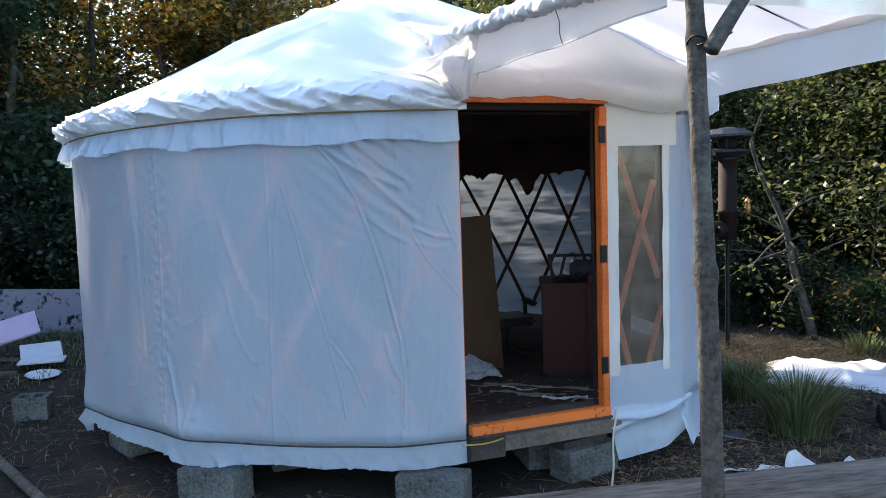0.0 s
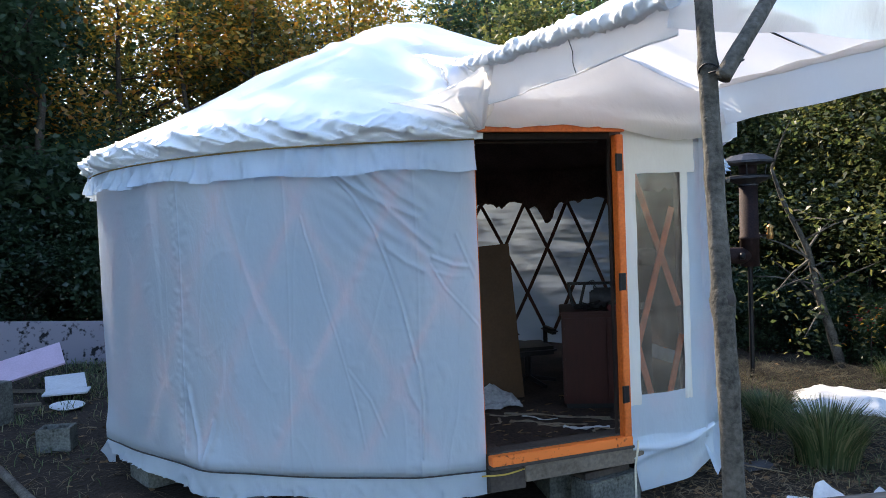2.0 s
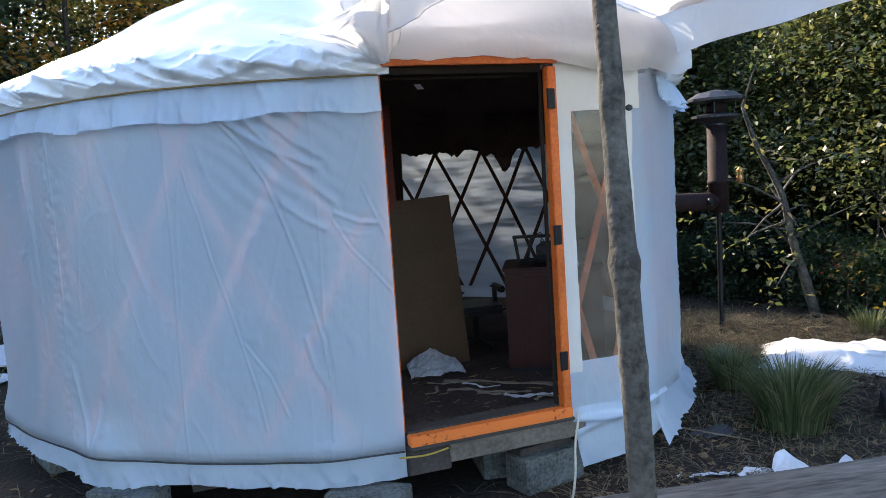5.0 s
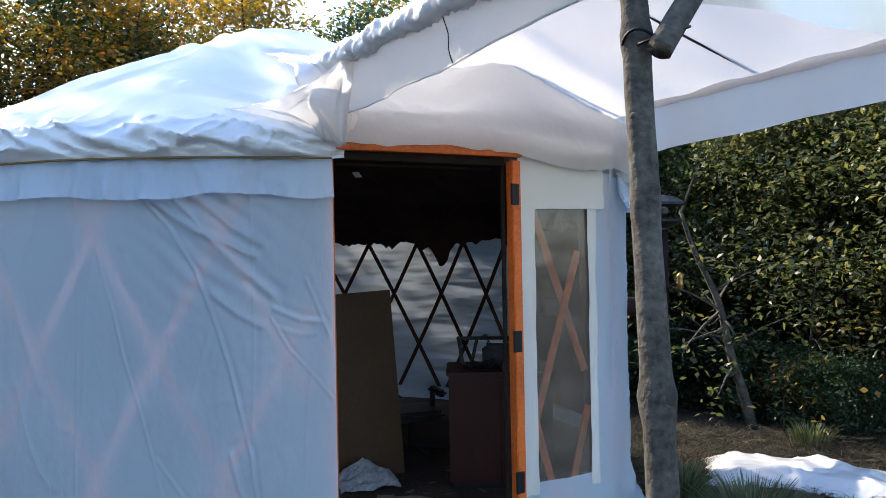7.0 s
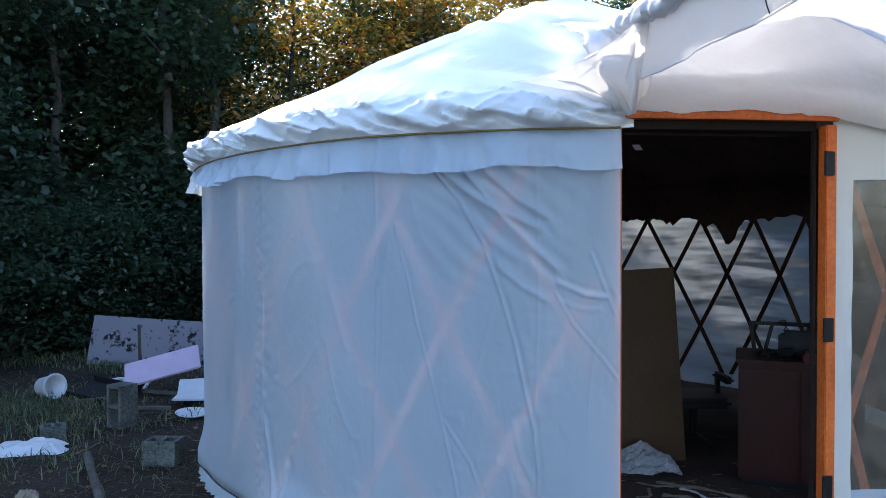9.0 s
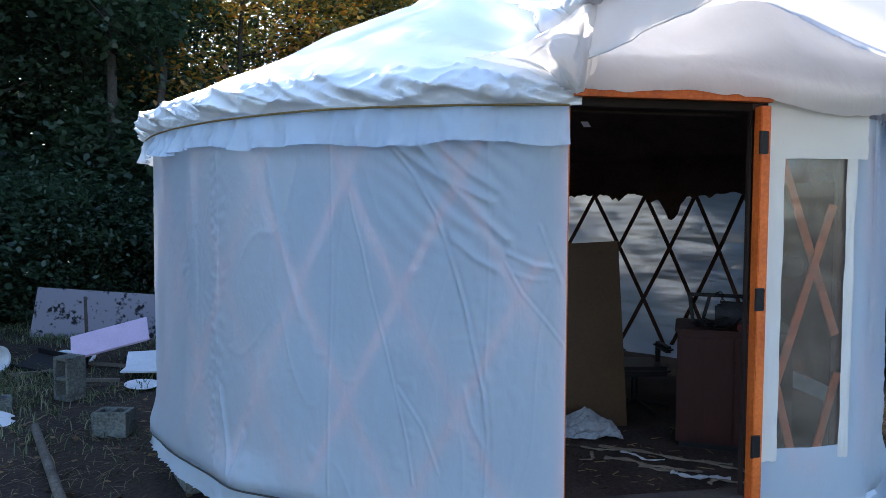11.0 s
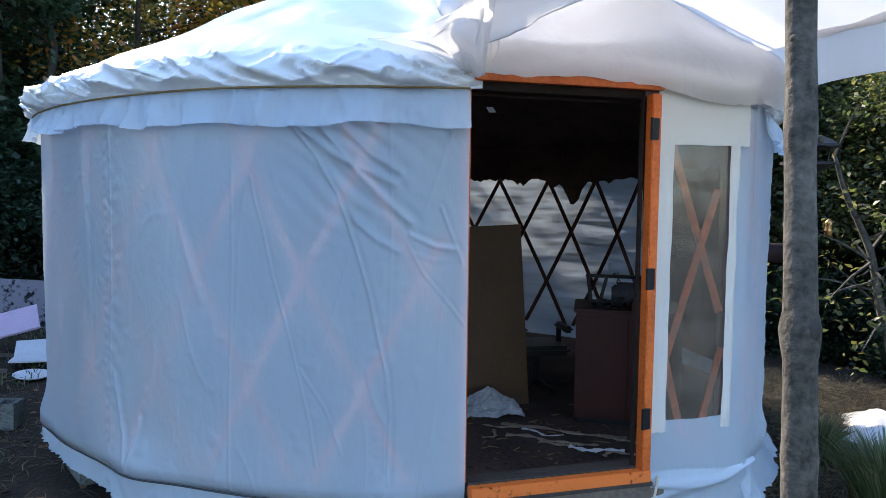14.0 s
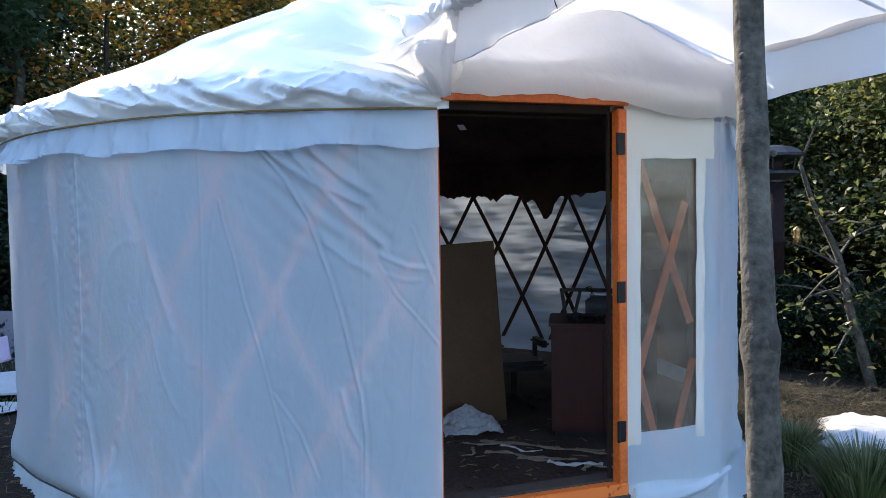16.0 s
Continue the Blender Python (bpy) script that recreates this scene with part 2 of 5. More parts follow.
# Low leaf values carry the shade within the wood as colour.
M_leaf_dark = leafy("green leaves darkened for shade", [(0.020, 0.036, 0.022), (0.034, 0.062, 0.032), (0.055, 0.095, 0.045), (0.036, 0.060, 0.034)])
M_leaf_mid = leafy("green leaves", [(0.034, 0.050, 0.022), (0.062, 0.082, 0.030), (0.105, 0.115, 0.040), (0.20, 0.175, 0.060)], 0.5, objrand=0.25)
M_leaf_gold = leafy("yellowing leaves", [(0.07, 0.09, 0.025), (0.18, 0.16, 0.04), (0.34, 0.23, 0.05), (0.38, 0.17, 0.04)], 0.5, objrand=0.3)
M_leaf_red = leafy("red leaves", [(0.16, 0.02, 0.02), (0.24, 0.05, 0.03), (0.3, 0.22, 0.04)], objrand=0.0)
M_grass = leafy("grass blades", [(0.040, 0.066, 0.026), (0.075, 0.105, 0.040), (0.115, 0.14, 0.060), (0.25, 0.22, 0.12)], 0.3, objrand=0.1)


# ---- builders ----
def mesh_of(name, verts, faces, mat, smooth=False):
    me = bpy.data.meshes.new(name)
    me.from_pydata([tuple(v) for v in verts], [], faces)
    me.materials.append(mat)
    if smooth:
        me.polygons.foreach_set("use_smooth", [True] * len(me.polygons))
    me.update()
    return me


def part(name, bm, mat, parent=None, label="", smooth=False):
    """Links a bmesh, or ready mesh data, as one object under a thing or a part."""
    if isinstance(bm, bmesh.types.BMesh):
        me = bpy.data.meshes.new(name)
        bmesh.ops.recalc_face_normals(bm, faces=bm.faces)
        bm.to_mesh(me)
        bm.free()
        me.materials.append(mat)
        if smooth:
            me.polygons.foreach_set("use_smooth", [True] * len(me.polygons))
    else:
        me = bm
    ob = new(name, me)
    if parent:
        ob.parent = parent
    if label:
        ob["label"] = label
    return ob


def thing(name, label, category, at=(0, 0, 0), turn=0, group="", kind=""):
    ob = new(name)
    ob.empty_display_size = 0.1
    ob.matrix_world = pose(*at, 0, 0, turn)
    return tagged(ob, label, category, group, kind)


def box(sx, sy, sz, at=(0, 0, 0), bevel=0.004, rot=(0, 0, 0), bm=None, rag=0.0):
    """A bevelled board or block; at is its middle."""
    own = bmesh.new()
    bmesh.ops.create_cube(own, size=1)
    bmesh.ops.scale(own, vec=(sx, sy, sz), verts=own.verts)
    if bevel:
        bmesh.ops.bevel(own, geom=own.edges[:], offset=min(bevel, min(sx, sy, sz) * 0.4), segments=2, affect="EDGES")
    if rag:
        for v in own.verts:
            v.co += noise.noise_vector(v.co * 9 + Vector(at)) * rag
    own.transform(pose(*at, *rot))
    if bm is None:
        return own
    tmp = bpy.data.meshes.new("tmp")
    own.to_mesh(tmp)
    own.free()
    bm.from_mesh(tmp)
    bpy.data.meshes.remove(tmp)
    return bm


def tube(points, radii, sides=10, bm=None, lump=0.0, caps=True):
    """A tapered tube along points."""
    bm = bm or bmesh.new()
    rings = []
    pts = [Vector(p) for p in points]
    side = None
    for i, p in enumerate(pts):
        d = (pts[min(i + 1, len(pts) - 1)] - pts[max(i - 1, 0)]).normalized()
        if side is None:
            side = d.orthogonal().normalized()
        side = (side - d * side.dot(d)).normalized()
        up = d.cross(side)
        r = radii[i] if isinstance(radii, (list, tuple)) else radii
        ring = []
        for k in range(sides):
            a = 2 * math.pi * k / sides
            o = side * math.cos(a) + up * math.sin(a)
            rr = r * (1 + lump * noise.noise(p * 6 + o * 2))
            ring.append(bm.verts.new(p + o * rr))
        rings.append(ring)
    for a, b in zip(rings, rings[1:]):
        for k in range(sides):
            bm.faces.new((a[k], a[(k + 1) % sides], b[(k + 1) % sides], b[k]))
    if caps:
        bm.faces.new(rings[0][::-1])
        bm.faces.new(rings[-1])
    return bm


def smooth_line(points, n=8):
    """Points of a soft curve through the given ones."""
    p = [Vector(q) for q in points]
    out = []
    for i in range(len(p) - 1):
        a, b, c, d = p[max(i - 1, 0)], p[i], p[i + 1], p[min(i + 2, len(p) - 1)]
        for k in range(n):
            t = k / n
            out.append(0.5 * ((2 * b) + (c - a) * t + (2 * a - 5 * b + 4 * c - d) * t * t + (3 * b - a - 3 * c + d) * t ** 3))
    return out + [p[-1]]


def revolve(profile, sides=24, at=(0, 0, 0), bm=None):
    """A turned form from (radius, height) pairs."""
    bm = bm or bmesh.new()
    rings = [[bm.verts.new((at[0] + r * math.cos(2 * math.pi * k / sides), at[1] + r * math.sin(2 * math.pi * k / sides), at[2] + z)) for k in range(sides)] for r, z in profile]
    for a, b in zip(rings, rings[1:]):
        for k in range(sides):
            bm.faces.new((a[k], a[(k + 1) % sides], b[(k + 1) % sides], b[k]))
    return bm


def sheet(fn, us, vs, close=False):
    """A grid mesh: fn(u, v) gives the place."""
    verts = [fn(u, v) for v in vs for u in us]
    w = len(us)
    faces = [(j * w + i, j * w + i + 1, (j + 1) * w + i + 1, (j + 1) * w + i) for j in range(len(vs) - 1) for i in range(w - 1)]
    return verts, faces


def fbm(x, y, z, octaves=3):
    return noise.fractal(Vector((x, y, z)), 1.0, 2.0, octaves)


# ---- ground ----
def ground_z(x, y):
    d = math.hypot(x - 0.4, y - 2.4)
    near = 1 / (1 + math.exp(-(d - 3.2) * 2))
    return 0.05 * near * fbm(x * 0.35, y * 0.35, 3.1) + 0.012 * fbm(x * 2.5, y * 2.5, 1.7)


def build_ground():
    line = np.concatenate([-np.geomspace(70, 9, 14), np.linspace(-8.6, 10.6, 150), np.geomspace(11, 75, 14)])
    verts, faces = sheet(lambda u, v: (u, v, ground_z(u, v)), list(line), list(line))
    ob = new("ground", mesh_of("ground", verts, faces, M_soil, True))
    tagged(ob, "dark forest soil with dry stalks and leaf litter", "ground", kind="structure")


build_ground()

# ---- yurt ----
CX, CY, R = 0.386, 2.44, 2.453
SILL, HEAD, FLOOR = 0.37, 2.25, 0.30
DOOR_W = 0.90
A_DOOR_L, A_DOOR_R, A_CORNER = -99.0, -77.8, -66.5


def wall_r(a):
    """Radius of the wall at the angle a in degrees: round, with the flat door front."""
    a = (a + 180) % 360 - 180
    flat = 2.44 / max(0.2, math.cos(radians(a + 90)))
    if A_DOOR_L <= a <= A_CORNER:
        return flat
    if A_CORNER < a < -45:
        t = (a - A_CORNER) / (-45 - A_CORNER)
        top = 2.44 / math.cos(radians(A_CORNER + 90))
        return top + (R - top) * (1 - (1 - t) ** 2)
    return R


def polar(a, r, z):
    return (CX + r * math.cos(radians(a)), CY + r * math.sin(radians(a)), z)


def ridge(d, w):
    return math.exp(-(d / w) ** 2)


def line_dist(s, z, line):
    """Distance from (s, z) to a polyline, signed by its side."""
    best = (9.0, 1.0)
    for (s0, z0), (s1, z1) in zip(line, line[1:]):
        ds, dz = s1 - s0, z1 - z0
        t = max(0.0, min(1.0, ((s - s0) * ds + (z - z0) * dz) / (ds * ds + dz * dz)))
        ex, ez = s - s0 - t * ds, z - z0 - t * dz
        d = math.hypot(ex, ez)
        if d < best[0]:
            best = (d, 1.0 if ds * ez - dz * ex > 0 else -1.0)
    return best


CREASES = [
    ([(-122.0, 1.79), (-121.6, 1.70), (-120.6, 1.56), (-119.6, 1.36), (-118.1, 1.14), (-116.9, 0.94), (-115.6, 0.71), (-114.9, 0.51)], 0.0035, 0.008),
    ([(-117.9, 2.03), (-114.9, 1.88), (-112.6, 1.71), (-110.8, 1.49), (-109.5, 1.30), (-108.6, 1.12), (-107.6, 0.93), (-107.2, 0.75), (-107.4, 0.45)], 0.010, 0.010),
    ([(-105.5, 1.50), (-103.8, 1.37), (-101.2, 1.24), (-99.6, 1.15)], 0.0045, 0.008),
    ([(-116.6, 0.94), (-113.9, 0.77), (-112.2, 0.57)], 0.004, 0.009),
    ([(-102.1, 1.66), (-99.9, 1.42)], 0.005, 0.010),
    ([(-117.3, 2.02), (-112.0, 1.86), (-106.9, 1.76)], 0.020, 0.022),
    ([(-114.3, 2.00), (-110.6, 1.81), (-107.2, 1.67), (-105.4, 1.60)], 0.020, 0.024),
    ([(-112.0, 1.99), (-109.1, 1.88), (-106.3, 1.81)], 0.011, 0.018),
    ([(-110.9, 1.60), (-108.6, 1.52), (-106.4, 1.47)], 0.012, 0.020),
    ([(-105.2, 1.54), (-102.6, 1.49), (-100.6, 1.48)], 0.011, 0.014),
    ([(-104.8, 1.46), (-102.8, 1.43), (-101.2, 1.43)], 0.005, 0.012),
    ([(-133.3, 1.97), (-132.0, 1.76), (-130.6, 1.50), (-128.2, 1.22)], 0.0025, 0.026),
    ([(-148.0, 1.90), (-146.8, 1.40), (-146.4, 0.80)], 0.003, 0.036),
    ([(-141.4, 0.80), (-140.4, 0.58), (-138.8, 0.36)], 0.007, 0.020),
    ([(-137.2, 0.62), (-138.0, 0.48), (-138.6, 0.36)], 0.007, 0.018),
    ([(-109.6, 0.95), (-108.8, 0.80), (-107.6, 0.70)], 0.006, 0.016),
]
SEAMS = [(-142.0, 1), (-124.4, 0), (-107.4, 1), (-157.0, 0), (-173.0, 0), (-48.0, 0), (-30.0, 0)]
DEG = math.pi / 180 * R


def crease_noise(s, z):
    """Thin sharp crease lines at chance places."""
    p = 1 - abs(noise.noise(Vector((s * 1.9 + 0.35 * z, z * 0.75 - 0.2 * s, 21.0)))) * 2.2
    q = 1 - abs(noise.noise(Vector((s * 4.2 - 0.9 * z, z * 1.9 + 0.8 * s, 33.0)))) * 2.2
    return 0.0038 * max(0, p) ** 22 + 0.004 * max(0, q) ** 16


def wall_bump(a, z):
    """How far the sheeting stands out from its round: soft waves, named creases, puckered seams."""
    s = a * DEG
    d = 0.008 * fbm(s * 0.9, z * 0.30, 0.3, 2) + 0.0035 * fbm(s * 2.8, z * 0.9, 4.0, 2)
    q = 1 - abs(noise.noise(Vector((s * 3.1 - 0.5 * z, z * 1.1 + 0.6 * s, 33.0)))) * 2.2
    d += 0.0022 * max(0, q) ** 14
    # short dents scattered over the sheet
    d += 0.0045 * max(0, noise.noise(Vector((s * 9 + z * 4, z * 11 - s * 5, 51.0))) - 0.42) * 2
    if -152 < a < -98:
        for pts, depth, w in CREASES:
            if not pts[0][0] - 12 < a < pts[-1][0] + 12:
                continue
            dist, side = line_dist(s, z, [(p[0] * DEG, p[1]) for p in pts])
            if dist < 0.14:
                d += depth * (0.8 * ridge(dist, w * 0.6) - (0.45 * ridge(dist - 1.7 * w, w) if side > 0 else 0) + 0.14 * ridge(dist, 3.2 * w) * side)
        # the sheet falls a little lower beside the long crease
        fan = math.exp(-((a + 111) / 5.5) ** 2) * max(0, min(1, (z - 1.45) / 0.35))
        d += 0.006 * fan * math.sin((s * 0.75 + z * 1.0) * 70 + 4 * noise.noise(Vector((s * 3, z * 3, 0))))
        d -= 0.012 * ridge(z - 0.40, 0.05) * noise.noise(Vector((s * 6, 0, 2)))
    for sa, pucker in SEAMS:
        e = (a - sa) * DEG + 0.012 * math.sin(z * 3)
        if abs(e) < 0.2:
            d += 0.0026 * ridge(e, 0.007)
            if pucker:
                d += 0.0045 * ridge(e - 0.02, 0.06) * noise.noise(Vector((s * 16, z * 18, 2.0))) + 0.004 * ridge(e + 0.03, 0.04) * noise.noise(Vector((s * 25, z * 30, 7.0)))
    if a < -146:
        d += 0.010 * noise.noise(Vector((s * 7, z * 0.5, 15.0)))
    d = max(d, -0.010 + 0.3 * d)
    if 0 < a < 80:
        d += 0.022 * fbm(s * 1.2, z * 5.5, 12) + 0.006 * fbm(s * 3.0 + z, z * 15, 3)
    if -66 < a < -8:
        d += 0.016 * noise.noise(Vector((s * 5, z * 0.7, 1))) + 0.008 * noise.noise(Vector((s * 13, z * 1.3, 7))) + 2 * crease_noise(s * 1.6, z * 1.2)
    return d


def tuck_z(a):
    """Height of the cord that gathers the wall's foot."""
    return 0.345 - 0.05 * max(0, (-150 - a) / 25) if a < -90 else 0.33 - 0.04 * max(0, (a + 66) / 20)


def foot_z(a):
    """Lower hem of the sheeting."""
    if a > -90:
        return 0.115 + 0.03 * fbm(a * 0.12, 0.5, 2) + 0.012 * math.sin(a * 0.23)
    return 0.215 + 0.016 * fbm(a * 0.10, 0.5, 2, 2) - 0.04 * ridge(a + 138, 4) + 0.02 * ridge(a + 124, 6) - 0.015 * ridge(a + 108, 5)


def corner_push(a):
    return 0.055 * ridge(a + 137.5, 4.5) + 0.03 * ridge(a + 108, 4) + 0.045 * ridge(a + 170, 5) + 0.05 * ridge(a + 52, 7)


yurt = thing("yurt", "round white plastic-covered yurt on concrete blocks", "yurt", (0, 0, 0))


def build_walls():
    zs = list(np.linspace(0.36, 2.2, 210))

    def fn(a, z):
        return polar(a, wall_r(a) + wall_bump(a, z) + corner_push(a) * ridge(z - 0.36, 0.12) - 0.02 * ridge(z - tuck_z(a), 0.03), z if z > 0.37 else tuck_z(a))
    # a from the left door post round the back to the right front corner
    angles = list(np.concatenate([np.linspace(-99.3, -150, 560), np.linspace(-150.7, -360 - 20, 170), np.linspace(-380.8, -426.3, 80)]))
    verts, faces = sheet(lambda a, z: fn(a if a > -180 else a + 360, z), angles, zs)
    part("wall_cover", mesh_of("wall_cover", verts, faces, M_wall, True), None, yurt, "translucent white plastic wall sheeting, creased")

    def skirt(a, v):
        t, f = tuck_z(a), foot_z(a)
        z = t + (f - t) * v
        s = a * DEG
        wave = (0.004 if a < -90 else 0.012) * math.sin(s * (26 if a < -90 else 11) + 3 * noise.noise(Vector((s * 2.5, 0, 5)))) + (0.010 if a < -90 else 0.03) * fbm(s * 3, z * 4, 8) + 5 * crease_noise(s * 2.2, z * 2.5) + (0.012 * ridge(a + 137.5, 6) + 0.010 * ridge(a + 108, 5)) * (abs(math.sin(s * 26 + z * 20)) - 0.4)
        flare = 0.07 if -66 < a < -20 else (0.05 if a > -90 else -0.01)
        return polar(a, wall_r(a) + corner_push(a) * (1 - 0.4 * v) - 0.015 + 0.02 * v + flare * v ** 1.5 + wave * (0.25 + v), z)
    back = list(np.linspace(-99.3, -179.5, 260)) + list(np.linspace(-180, -380, 200)) + list(np.linspace(-380.5, -426, 140))
    verts, faces = sheet(lambda a, v: skirt(a if a > -180 else a + 360, v), back, list(np.linspace(0, 1, 9)))
    part("skirt", mesh_of("skirt", verts, faces, M_wall, True), None, yurt, "loose crumpled lower hem of the sheeting")
    pts = [polar(a, wall_r(a) + corner_push(a) * 0.9 + 0.004, tuck_z(a)) for a in np.linspace(-99.4, -179.5, 90)]
    part("foot_cord", tube(pts, 0.005, 6), M_cord, yurt, "dark cord gathering the wall foot", True)

    # edge strip under the roof
    def strip(a, v):
        s = a * DEG
        edge = 2.012 + 0.03 * fbm(s * 1.6, 0, 3) + 0.016 * math.sin(s * 9 + 2 * fbm(s, 0, 1))
        z = 2.17 + (edge - 2.17) * v
        near_door = 1 if a > -104 and a < -90 else 0
        wave = (0.050 * (abs(math.sin(s * 17 + 6 * noise.noise(Vector((s * 1.7, 0, 1))))) ** 4 - 0.25) + 4 * crease_noise(s * 2.6, z * 3) + 0.026 * noise.noise(Vector((s * 7, z * 5, 4))) + 0.022 * max(0, 1 - 2.4 * abs(noise.noise(Vector((s * 8 + z * 3, z * 4, 14))))) ** 3) * (0.2 if near_door else 1)
        flare = 0.035 if a < -90 else 0.045
        return polar(a, wall_r(a) + 0.018 + flare * v + wave * (0.35 + 0.65 * v), z)
    for lo, hi, n in ((-99.4, -179.5, 330), (-180, -420.5, 420)):
        verts, faces = sheet(lambda a, v: strip(a if a > -180 else a + 360, v), list(np.linspace(lo, hi, n)), list(np.linspace(0, 1, 8)))
        part("edge_strip", mesh_of("edge_strip", verts, faces, M_wall, True), None, yurt, "pleated white strip hanging below the roof edge")
    pts = [polar(a, wall_r(a) + 0.048, 2.168 - 0.05 * max(0, (-125 - a) / 55)) for a in np.linspace(-99.5, -179, 80)]
    part("roof_cord", tube(pts, 0.005, 6), M_rope_roof, yurt, "thin yellow cord round the roof edge", True)


PROFILE = [(2.45, 2.20), (2.462, 2.172), (2.475, 2.17), (2.505, 2.195), (2.525, 2.24), (2.505, 2.29), (2.44, 2.335), (2.30, 2.405), (1.85, 2.605), (1.25, 2.92), (0.80, 3.12), (0.46, 3.265), (0.30, 3.335), (0.10, 3.36), (0.0, 3.362)]


def profile_at(v):
    i = min(int(v), len(PROFILE) - 2)
    t = v - i
    p = [PROFILE[max(0, min(len(PROFILE) - 1, k))] for k in (i - 1, i, i + 1, i + 2)]
    return [0.5 * (2 * p[1][c] + (p[2][c] - p[0][c]) * t + (2 * p[0][c] - 5 * p[1][c] + 4 * p[2][c] - p[3][c]) * t * t + (3 * p[1][c] - p[0][c] - 3 * p[2][c] + p[3][c]) * t ** 3) for c in (0, 1)]


ROOF_FOLDS = [
    ([(-0.05, 2.05), (0.02, 1.40), (-0.02, 0.80), (-0.06, 0.30)], 0.055, 0.07),
    ([(0.12, 2.10), (0.16, 1.30), (0.05, 0.70), (-0.04, 0.22)], 0.045, 0.06),
    ([(-0.30, 2.20), (-0.28, 1.50), (-0.20, 1.00), (-0.08, 0.45)], 0.035, 0.06),
    ([(-0.75, 1.10), (-0.45, 0.75), (-0.12, 0.40)], 0.025, 0.05),
    ([(-0.48, 0.80), (-0.30, 0.55), (-0.10, 0.28)], 0.025, 0.04),
    ([(-1.2, 1.20), (-0.7, 1.30), (-0.3, 1.45)], 0.012, 0.05),
    ([(-0.9, 2.0), (-1.2, 1.5), (-1.5, 1.1)], 0.014, 0.07),
]


def roof_z(x, y, r, z, a):
    lift = 0.010 * fbm(x * 1.1, y * 1.1, 2.2, 2) + 0.002 * fbm(x * 4, y * 4, 5.1, 2)
    for pts, h, w in ROOF_FOLDS:
        dist, side = line_dist(x, y, pts)
        if dist < 0.3:
            lift += 0.6 * h * ridge(dist, w) - 0.2 * h * ridge(dist - 2 * w, w)
    # shallow facets where the roof poles carry the sheet
    lift += 0.007 * math.cos(a * 2 * math.pi / 20.0) * ridge(r - 1.4, 0.7)
    return z + lift


def build_roof():
    vs = list(np.concatenate([np.linspace(0, 7, 34), np.linspace(7.12, 14, 60)]))
    angles = list(np.concatenate([np.linspace(-180, -60, 300), np.linspace(-59, 180, 150)]))

    def fn(a, v):
        r, z = profile_at(v)
        s = a * DEG
        edge = ridge(v - 4.4, 1.9)
        front = max(0, min(1, 1 - abs(a + 82) / 18))
        r *= 1 + (wall_r(a) / R - 1) * min(1, r / 2.4) * 0.8
        p1 = max(0, 1 - 2.3 * abs(noise.noise(Vector((s * 3.6 + v * 0.40, v * 0.22, 3))))) ** 3
        p2 = max(0, 1 - 2.3 * abs(noise.noise(Vector((s * 7.5 + v * 0.75, v * 0.30, 6))))) ** 4
        p3 = max(0, 1 - 2.3 * abs(noise.noise(Vector((s * 8.0 - v * 0.60, v * 0.35, 9))))) ** 4
        pk = 0.045 * p1 + 0.034 * p2 + 0.028 * p3 + 0.030 * noise.noise(Vector((s * 5, v * 0.6, 3))) - 0.02
        near = ridge(a + 98.5, 3.5)
        r -= 0.05 * near * ridge(v - 4, 2.2)
        r += pk * edge * (1 - 0.5 * front) + 0.02 * edge * noise.noise(Vector((s * 2, 0, 8)))
        if front:
            r -= 0.05 * front * ridge(v - 4, 2.5)
            z += 0.07 * front * ridge(v - 3, 3.2)
        z += (0.020 * noise.noise(Vector((s * 6, v * 0.6, 1))) + 0.018 * p2 - 0.006) * edge
        droop = -0.045 * max(0, (-135 - a) / 45) * min(1, r / 2.4) if a < -135 else 0.0
        x, y = CX + r * math.cos(radians(a)), CY + r * math.sin(radians(a))
        return (x, y, (roof_z(x, y, r, z, a) if v > 6 else z) + droop)
    verts, faces = sheet(fn, angles, vs)
    w = len(angles)
    faces = [f for f in faces if not (-98.5 < angles[f[0] % w] < -60 and vs[f[0] // w] < 6.6)]
    part("roof_cover", mesh_of("roof_cover", verts, faces, M_roof, True), None, yurt, "white plastic roof sheeting with bunched puckered edge")
    bm = bmesh.new()
    bmesh.ops.create_icosphere(bm, subdivisions=2, radius=0.016)
    bmesh.ops.scale(bm, vec=(1.3, 1, 0.6), verts=bm.verts)
    bm.transform(Matrix.Translation((-0.58, 1.973, 2.955)))
    part("roof_button", bm, M_black, yurt, "small dark button on the roof sheet")


build_walls()
build_roof()


